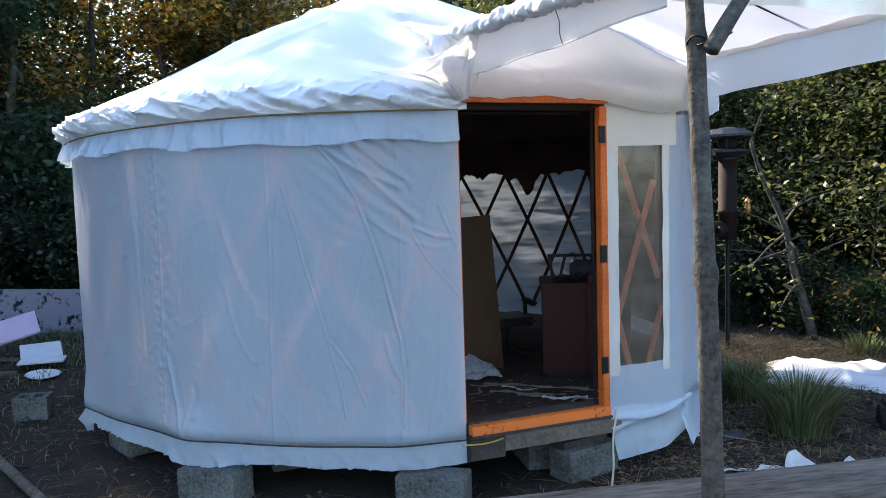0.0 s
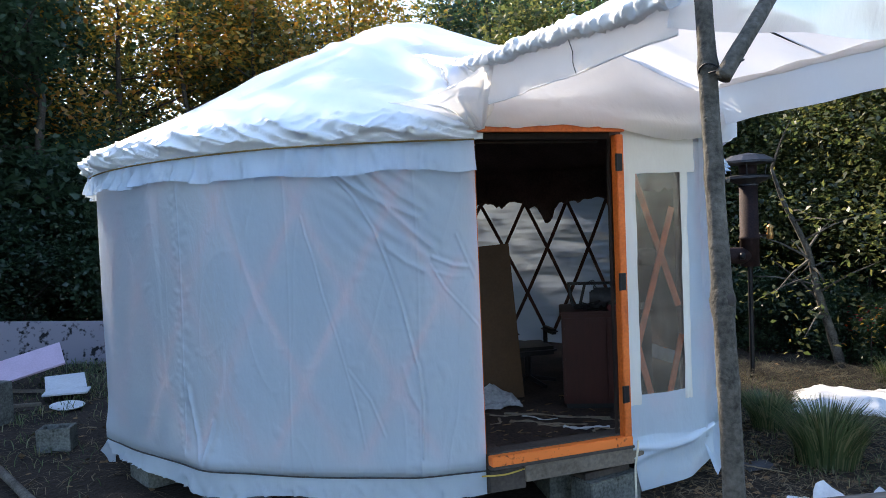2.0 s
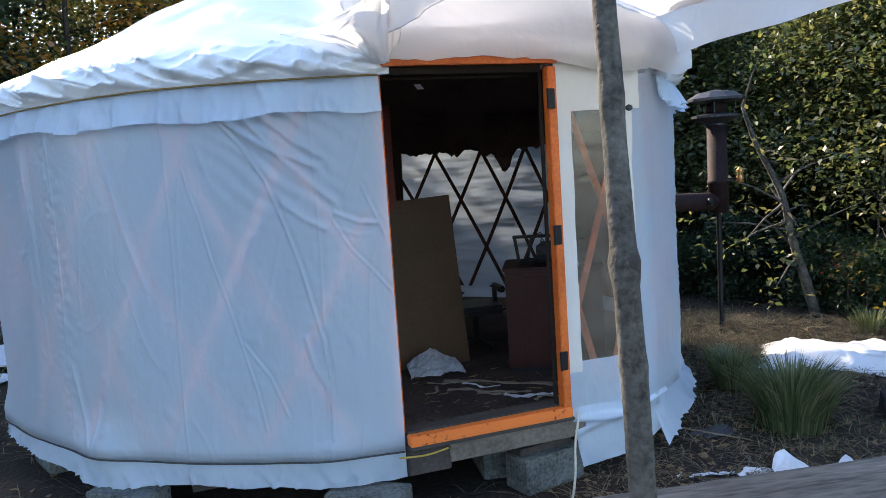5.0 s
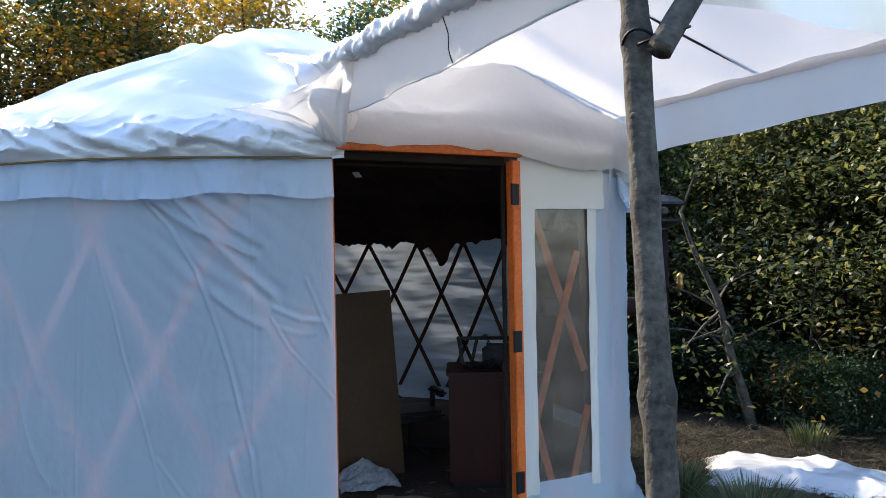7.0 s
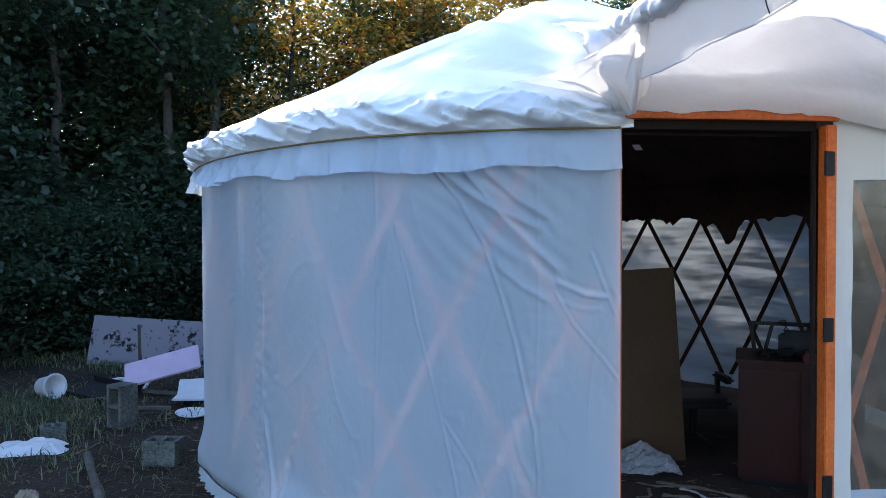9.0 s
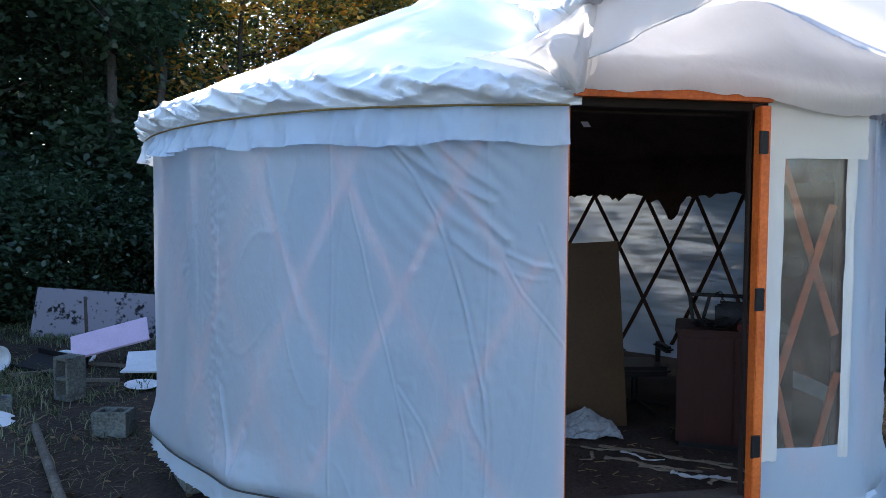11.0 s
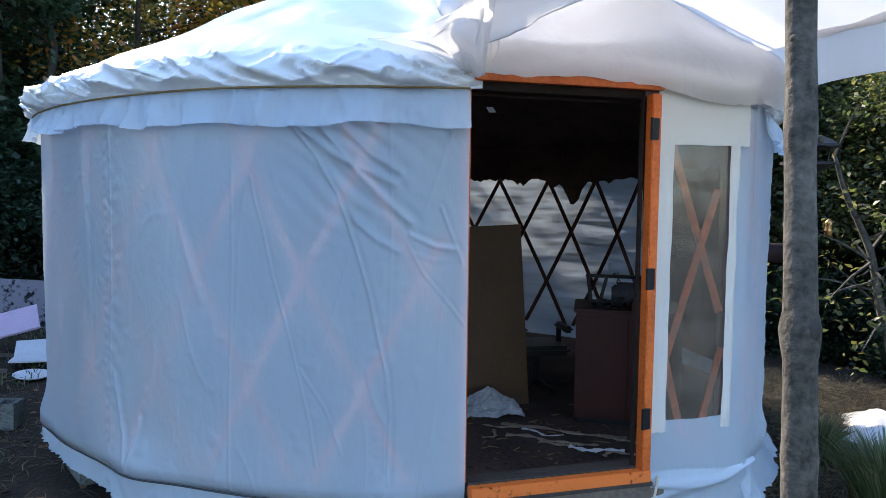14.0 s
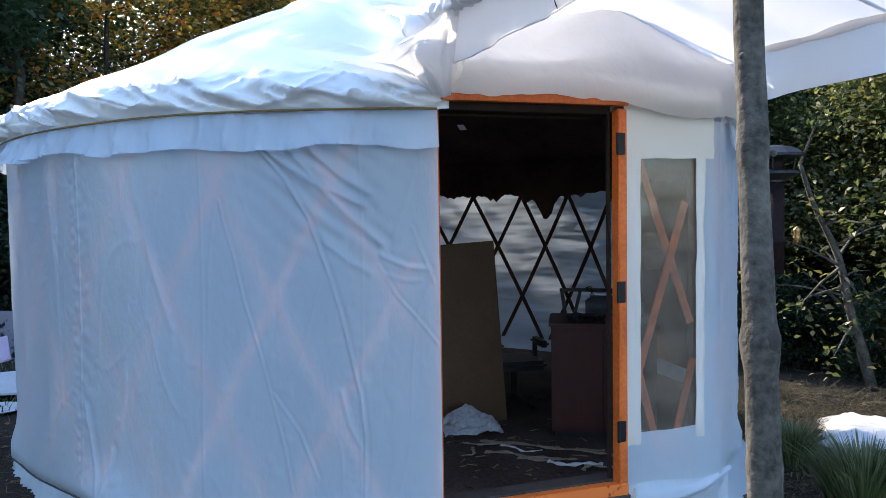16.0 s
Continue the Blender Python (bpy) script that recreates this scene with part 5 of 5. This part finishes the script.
def tree_meshes(seed, height, trunk_r, crown_lo, crown_r, clusters, per, leaf, mat, spread=0.42):
    rnd = random.Random(seed)
    bm = bmesh.new()
    lean = Vector((rnd.uniform(-0.06, 0.06), rnd.uniform(-0.06, 0.06), 1))
    line = [lean * (height * 0.93 * i / 10) + Vector((rnd.uniform(-1, 1), rnd.uniform(-1, 1), 0)) * 0.012 * height * (i > 0) - Vector((0, 0, 0.3 if i == 0 else 0)) for i in range(11)]
    tube(line, [trunk_r * (1 - 0.085 * i) for i in range(11)], 9, bm, 0.2)
    centers = []
    limbs = max(8, clusters // 6)
    for k in range(limbs):
        t = crown_lo + (0.97 - crown_lo) * (k + rnd.random()) / limbs
        p = line[min(10, int(t * 10))].lerp(line[min(10, int(t * 10) + 1)], t * 10 % 1)
        a = rnd.uniform(0, 2 * math.pi)
        q = (t - crown_lo) / (1 - crown_lo)
        reach = crown_r * (0.45 + 0.75 * math.sin(math.pi * min(1, 0.18 + 0.8 * q))) * rnd.uniform(0.6, 1.1)
        tip = p + Vector((math.cos(a) * reach, math.sin(a) * reach, reach * rnd.uniform(0.15, 0.6)))
        mid = p.lerp(tip, 0.5) + Vector((0, 0, -0.04 * reach))
        tube([p, mid, tip], [trunk_r * 0.38 * (1.1 - t), trunk_r * 0.22 * (1.1 - t) + 0.006, 0.006], 5, bm)
        for i in range(max(1, clusters // limbs)):
            f = rnd.uniform(0.35, 1.08)
            centers.append(p.lerp(tip, f) + Vector((rnd.gauss(0, 0.3), rnd.gauss(0, 0.3), rnd.gauss(0, 0.25))))
    me = bpy.data.meshes.new("trunk")
    bm.to_mesh(me)
    bm.free()
    me.materials.append(M_trunk)
    me.polygons.foreach_set("use_smooth", [True] * len(me.polygons))
    return me, leaf_mesh("crown", [tuple(c) for c in centers], (spread, spread, spread * 0.7), per, leaf, mat, seed)


def build_forest():
    rnd = random.Random(11)
    dark = [tree_meshes(20 + k, 9.5 + k, 0.14, 0.12, 2.1, 100, 80, 0.17, M_leaf_dark) for k in range(3)]
    mid = [tree_meshes(30 + k, 9.0 + k, 0.12, 0.15, 1.9, 90, 80, 0.16, M_leaf_mid) for k in range(3)]
    gold = [tree_meshes(40 + k, 9.5 + k, 0.11, 0.15, 1.9, 96, 80, 0.15, M_leaf_gold) for k in range(2)]

    def plant(kinds, x, y, s, label, name="tree"):
        t, c = rnd.choice(kinds)
        ob = new(name)
        ob.matrix_world = pose(x, y, ground_z(x, y) - 0.05, 0, 0, rnd.uniform(0, 360)) @ Matrix.Diagonal((s, s, s * rnd.uniform(0.9, 1.1), 1))
        tagged(ob, label, "tree", "woodland trees")
        part("trunk", t, None, ob)
        part("crown", c, None, ob)
    # the wood's edge behind and beside the clearing
    for i in range(26):
        a = radians(-8 + i * 7.6)
        rr = 10.2 + rnd.uniform(-0.8, 0.8)
        x, y = CX + rr * math.cos(a), CY + 1.2 + rr * math.sin(a) * 0.95
        back = 62 < math.degrees(a) < 113
        if back:
            plant(mid + gold, x, y + 1.0, rnd.uniform(0.86, 0.98) if math.degrees(a) > 88 else rnd.uniform(0.72, 0.86), "slender woodland tree with yellowing autumn leaves")
        elif math.degrees(a) >= 113:
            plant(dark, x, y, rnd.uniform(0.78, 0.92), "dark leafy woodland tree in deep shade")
        else:
            plant(mid + dark, x, y, rnd.uniform(0.7, 0.95), "green leafy woodland tree")
    for i in range(16):
        a = radians(56 + i * 3.9)
        rr = 12.4 + (i % 3) * 1.6 + rnd.uniform(-0.4, 0.4)
        plant(gold + mid, CX + rr * math.cos(a), CY + 1 + rr * math.sin(a), rnd.uniform(0.72, 0.92), "slender woodland tree with yellowing autumn leaves")
    for i in range(22):
        a = radians(-5 + i * 8.8)
        rr = 14.5 + rnd.uniform(-1.2, 1.2)
        kinds = gold + mid if 45 < math.degrees(a) < 114 else dark + gold if math.degrees(a) > 114 else dark
        plant(kinds, CX + rr * math.cos(a), CY + 1 + rr * math.sin(a), rnd.uniform(0.8, 1.0), "woodland tree with thin autumn crown" if gold[0] in kinds else "dark leafy woodland tree in deep shade")
    # Unseen trees added behind the camera to enclose the place and cut sky light.
    for i in range(9):
        a = radians(195 + i * 19)
        rr = 13 + rnd.uniform(-1, 1)
        plant(mid + dark, CX + rr * math.cos(a), CY - 3 + rr * math.sin(a), rnd.uniform(0.6, 0.8), "leafy tree added out of view behind the camera")

    for i in range(13):
        a = radians(113 + i * 5.2)
        for rr in (11.8, 13.2):
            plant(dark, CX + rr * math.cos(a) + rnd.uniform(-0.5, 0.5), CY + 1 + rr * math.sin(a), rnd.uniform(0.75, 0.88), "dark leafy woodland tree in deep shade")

    # undergrowth
    def shrub(seed, w, h, n, per, leaf, mat, low=0.0):
        r2 = random.Random(seed)
        cs = []
        bm = bmesh.new()
        for k in range(n):
            z = h * (low + (1 - low) * r2.random() ** 0.75)
            q = w * (0.75 + 0.35 * math.sin(z / h * math.pi)) * (1.05 - 0.5 * (z / h) ** 2)
            a, rr = r2.uniform(0, 6.283), q * r2.random() ** 0.45
            cs.append((rr * math.cos(a), rr * math.sin(a), z))
        for k in range(9):
            c = cs[k * n // 9]
            tube([(c[0] * 0.12, c[1] * 0.12, -0.1), (c[0] * 0.5, c[1] * 0.5, c[2] * 0.6), c], [0.022, 0.014, 0.005], 5, bm)
        me = bpy.data.meshes.new("stem")
        bm.to_mesh(me)
        bm.free()
        me.materials.append(M_trunk)
        return me, leaf_mesh("foliage", cs, (0.20, 0.20, 0.16), per, leaf, mat, seed)
    s_dark = [shrub(60 + k, 1.1, 2.3, 100, 70, 0.105, M_leaf_dark) for k in range(2)]
    s_mid = [shrub(70 + k, 1.15, 3.5, 130, 84, 0.072, M_leaf_mid, 0.26) for k in range(3)]

    def bush(kinds, x, y, s, label):
        t, c = rnd.choice(kinds)
        ob = new("bush")
        ob.matrix_world = pose(x, y, ground_z(x, y) - 0.03, 0, 0, rnd.uniform(0, 360)) @ Matrix.Diagonal((s, s, s * rnd.uniform(0.85, 1.15), 1))
        tagged(ob, label, "bush", "undergrowth")
        part("stem", t, None, ob)
        part("foliage", c, None, ob)
    for i in range(15):
        a = radians(-22 + i * 6.0)
        for rr in (6.1, 7.6):
            x, y = CX + rr * math.cos(a) + rnd.uniform(-0.3, 0.3), CY - 0.5 + rr * math.sin(a) + rnd.uniform(-0.3, 0.3)
            bush(s_mid, x, y, rnd.uniform(0.85, 1.1) * (1.0 if rr < 7 else 1.25), "tall leafy shrub with light green autumn leaves")
            # Dark-leaved ring behind gives the hedge its shaded depth by colour.
            bush(s_dark, x + 0.9 * math.cos(a), y + 0.9 * math.sin(a), rnd.uniform(0.9, 1.1), "dense green shrub at the wood's edge, leaves darkened for shade")
    for i in range(15):
        a = radians(-9 + i * 4.2)
        rr = 5.1 + rnd.uniform(-0.2, 0.4)
        bush(s_dark, CX + rr * math.cos(a), CY - 0.2 + rr * math.sin(a), rnd.uniform(0.28, 0.40), "low green undergrowth at the wood's edge, leaves darkened for shade")
    for i in range(17):
        a = radians(72 + i * 7.0)
        for rr in (8.2, 9.6):
            x, y = CX + rr * math.cos(a) + rnd.uniform(-0.3, 0.3), CY + 0.8 + rr * math.sin(a) + rnd.uniform(-0.3, 0.3)
            bush(s_dark, x, y, rnd.uniform(0.8, 1.1) * (1.0 if rr < 9 else 1.3), "dense green shrub at the wood's edge, leaves darkened for shade")


build_forest()


# ---- grass, straw and litter ----
def blades(name, bases, heights, lean, width, mat, seed, lay=0.0):
    """Bent tapered blades, each from its foot."""
    rng = np.random.default_rng(seed)
    b = np.asarray(bases, float)
    n = len(b)
    h = np.asarray(heights, float).reshape(-1, 1) * np.ones((n, 1))
    a = rng.uniform(0, 2 * np.pi, n)
    out = np.stack([np.cos(a), np.sin(a), np.zeros(n)], 1)
    ln = (lean * rng.uniform(0.3, 1.3, n))[:, None]
    side = np.stack([-np.sin(a), np.cos(a), np.zeros(n)], 1) * (np.asarray(width).reshape(-1, 1) if np.ndim(width) else width)
    up = np.array([0, 0, 1.0])
    rows = []
    for t, w in ((0.0, 0.8), (0.4, 1.0), (0.75, 0.7), (1.0, 0.08)):
        bend = out * h * ln * (0.25 * t + 0.75 * t ** 3)
        rise = up * h * (t * (1 - lay) - 0.35 * np.clip(ln, 0, 1.4) * t ** 2.5 * (1 - lay)) + up * (0.006 + lay * 0.012 * np.sin(t * 3))
        if lay:
            bend = out * h * t
        rows += [b + bend + rise - side * w * 0.5, b + bend + rise + side * w * 0.5]
    v = np.stack(rows, 1).reshape(-1, 3)
    q = np.array([[0, 1, 3, 2], [2, 3, 5, 4], [4, 5, 7, 6]])
    f = (q[None] + np.arange(n)[:, None, None] * 8).reshape(-1)
    m = n * 3
    me = bpy.data.meshes.new(name)
    me.vertices.add(n * 8)
    me.vertices.foreach_set("co", v.ravel().astype(np.float32))
    me.loops.add(m * 4)
    me.loops.foreach_set("vertex_index", f.astype(np.int32))
    me.polygons.add(m)
    me.polygons.foreach_set("loop_start", np.arange(0, m * 4, 4, dtype=np.int32))
    me.materials.append(mat)
    me.update(calc_edges=True)
    return me


def scatter(n, x0, x1, y0, y1, seed, keep):
    rng = np.random.default_rng(seed)
    pts = []
    while len(pts) < n:
        x, y = rng.uniform(x0, x1), rng.uniform(y0, y1)
        if math.hypot(x - CX, y - CY) > 2.3 and rng.random() < keep(x, y):
            pts.append((x, y, ground_z(x, y)))
    return pts


def build_ground_cover():
    rng = np.random.default_rng(3)

    def patch(x, y):
        return max(0.02, min(1, 0.35 + 1.1 * fbm(x * 0.7, y * 0.7, 5)))
    p = scatter(17000, -7.5, -1.6, 0.8, 9.5, 1, lambda x, y: patch(x, y) * max(0.04, min(1, (y - 2.2 - 0.3 * (x + 3)) / 2.2)))
    ob = new("short_grass", blades("short_grass", p, rng.uniform(0.03, 0.12, len(p)), 1.0, 0.009, M_grass, 4))
    tagged(ob, "thin short grass growing on the dark soil", "grass", kind="stuff")
    p = scatter(6500, 2.0, 7, -2.5, 4, 2, patch)
    ob = new("short_grass", blades("short_grass", p, rng.uniform(0.03, 0.09, len(p)), 0.9, 0.006, M_grass, 5))
    tagged(ob, "thin short grass growing on the dark soil", "grass", kind="stuff")
    p = scatter(9000, -6.0, 3.4, -1.2, 7, 6, lambda x, y: 0.25 + 0.75 * patch(x + 9, y))
    ob = new("dry_stalks", blades("dry_stalks", p, rng.uniform(0.05, 0.26, len(p)), 1.0, 0.0045, M_straw, 7, lay=0.93))
    tagged(ob, "dry straw stalks strewn over the soil", "straw", kind="stuff")
    p = scatter(3000, -5, 6, -6, -1.2, 16, lambda x, y: patch(x + 4, y))
    ob = new("dry_stalks", blades("dry_stalks", p, rng.uniform(0.05, 0.22, len(p)), 1.0, 0.0045, M_straw, 17, lay=0.93))
    tagged(ob, "dry straw stalks strewn over the soil", "straw", kind="stuff")
    # denser stalks and chips on the trodden soil by the plank
    p = scatter(9000, 0.7, 4.6, -1.3, 2.4, 26, lambda x, y: 0.3 + 0.7 * patch(x * 1.7, y * 1.7))
    ob = new("dry_stalks", blades("dry_stalks", p, rng.uniform(0.03, 0.20, len(p)), 1.0, 0.0055, M_straw, 27, lay=0.88))
    tagged(ob, "dry straw stalks strewn over the soil", "straw", kind="stuff")
    p = scatter(2600, 0.7, 4.2, -1.2, 2.0, 28, lambda x, y: 0.5)
    ob = new("leaf_litter", leaf_mesh("leaf_litter", [(x, y, z + 0.010) for x, y, z in p], (0.01, 0.01, 0.004), 1, 0.045, M_litter, 29, flat=0.93, droop=0.0))
    tagged(ob, "brown fallen leaves on the soil", "leaves", kind="stuff")
    # a mat of cut straw along the wood's edge
    p = scatter(9000, 2.4, 6.6, -1.2, 3.6, 8, lambda x, y: 0.12 + ridge((x - 3.9) * 0.62 + (y - 2.1) * 0.75, 0.65) + 0.5 * ridge((x - 5.3) * 0.6 + (y - 0.3) * 0.6, 0.6))
    q = [(x, y, z + 0.10 * ridge((x - 3.9) * 0.62 + (y - 2.1) * 0.75, 0.5) * rng.random()) for x, y, z in p]
    ob = new("straw_mat", blades("straw_mat", q, rng.uniform(0.10, 0.42, len(q)), 1.0, 0.006, M_mat_straw, 9, lay=0.84))
    tagged(ob, "matted cut straw along the edge of the wood", "straw", kind="stuff")
    p = scatter(2600, -6, 6.5, -1.3, 7, 10, lambda x, y: 0.5)
    me = leaf_mesh("leaf_litter", [(x, y, z + 0.012) for x, y, z in p], (0.01, 0.01, 0.004), 1, 0.055, M_litter, 12, flat=0.95, droop=0.0)
    ob = new("leaf_litter", me)
    tagged(ob, "brown fallen leaves on the soil", "leaves", kind="stuff")
    bm = bmesh.new()
    rnd = random.Random(9)
    for i in range(70):
        x, y = (rnd.uniform(-4.5, -1.2), rnd.uniform(-0.2, 5)) if i % 2 else (rnd.uniform(0.9, 4.4), rnd.uniform(-0.6, 2.6))
        if math.hypot(x - CX, y - CY) < 2.5:
            continue
        a, ln = rnd.uniform(0, 6.28), rnd.uniform(0.12, 0.45)
        z = ground_z(x, y) + 0.015
        tube([(x, y, z), (x + ln * 0.5 * math.cos(a), y + ln * 0.5 * math.sin(a), z + rnd.uniform(0, 0.02)), (x + ln * math.cos(a + 0.2), y + ln * math.sin(a + 0.2), z)], [0.006, 0.005, 0.003], 5, bm)
    ob = part("fallen_twigs", bm, M_straw)
    tagged(ob, "pale dry twigs on the soil", "twigs", kind="stuff")

    def clump(x, y, r, h, n, seed, label):
        g = np.random.default_rng(seed)
        a, q = g.uniform(0, 6.283, n), r * g.random(n) ** 0.6
        base = np.stack([q * np.cos(a), q * np.sin(a), np.zeros(n)], 1)
        me = blades("grass_clump", base, (0.35 + 0.70 * g.random(n) ** 0.7) * h, 0.46, g.uniform(0.006, 0.014, n), M_grass, seed)
        ob = new("grass_clump", me)
        ob.location = (x, y, ground_z(x, y) - 0.01)
        tagged(ob, label, "grass", "grass clumps")
    clump(2.47, 0.06, 0.19, 0.46, 1100, 21, "thick tuft of long arching green grass")
    clump(2.73, 0.86, 0.12, 0.33, 620, 22, "thick tuft of green grass by the sheet")
    clump(2.66, 0.08, 0.10, 0.36, 300, 23, "thick tuft of long arching green grass")
    clump(3.05, 1.35, 0.12, 0.20, 220, 24, "low tuft of green grass by the sheet")
    clump(4.75, 1.45, 0.16, 0.26, 260, 25, "low tuft of green grass by the sheet")

    def sapling(x, y, pts, r, crown, mat, label, leaf=0.07, n=18, per=22):
        ob = new("sapling")
        ob.location = (x, y, ground_z(x, y))
        tagged(ob, label, "sapling", "saplings")
        line = smooth_line(pts, 5)
        bm = tube(line, [r * (1 - 0.75 * i / len(line)) for i in range(len(line))], 8, lump=0.2)
        rn = random.Random(int(x * 100))
        cs = []
        for k in range(n):
            o = line[rn.randrange(len(line) // 3, len(line))]
            t = o + Vector((rn.gauss(0, crown), rn.gauss(0, crown), rn.gauss(0.1, crown * 0.6)))
            part("limb", tube([o, o.lerp(t, 0.5) + Vector((0, 0, 0.03)), t], [r * 0.3, r * 0.18, 0.003], 4), M_bark, ob)
            cs.append(tuple(t))
        part("trunk", bm, M_bark, ob, smooth=True)
        part("crown", leaf_mesh("crown", cs, (0.13, 0.13, 0.07), per, leaf, mat, 31), None, ob)
    sapling(4.95, 2.20, [(0, 0, -0.1), (-0.10, 0.05, 0.35), (-0.22, 0.1, 0.8), (-0.30, 0.15, 1.25), (-0.55, 0.2, 1.75), (-0.7, 0.2, 2.1)], 0.055, 0.42, M_leaf_mid, "leaning bare-stemmed sapling at the wood's edge")
    sapling(5.45, 2.0, [(0, 0, -0.1), (0.02, 0, 0.5), (0.10, 0, 1.1), (0.2, 0, 1.8)], 0.02, 0.35, M_leaf_mid, "thin sapling with pale green leaves")
    sapling(5.0, 1.72, [(0, 0, -0.05), (0.03, 0, 0.2), (0.05, 0, 0.36)], 0.010, 0.13, M_leaf_gold, "small bush with yellow autumn leaves", 0.06, 8, 9)
    sapling(5.05, 1.95, [(0, 0, -0.05), (0.0, 0, 0.25), (0.02, 0, 0.48)], 0.010, 0.10, M_leaf_red, "small shrub with red autumn leaves", 0.055, 6, 8)
    sapling(5.7, 0.9, [(0, 0, -0.05), (0.1, 0, 0.5), (0.15, 0, 0.95)], 0.014, 0.3, M_leaf_gold, "low shrub with pale yellow leaves", 0.07, 12, 14)


build_ground_cover()
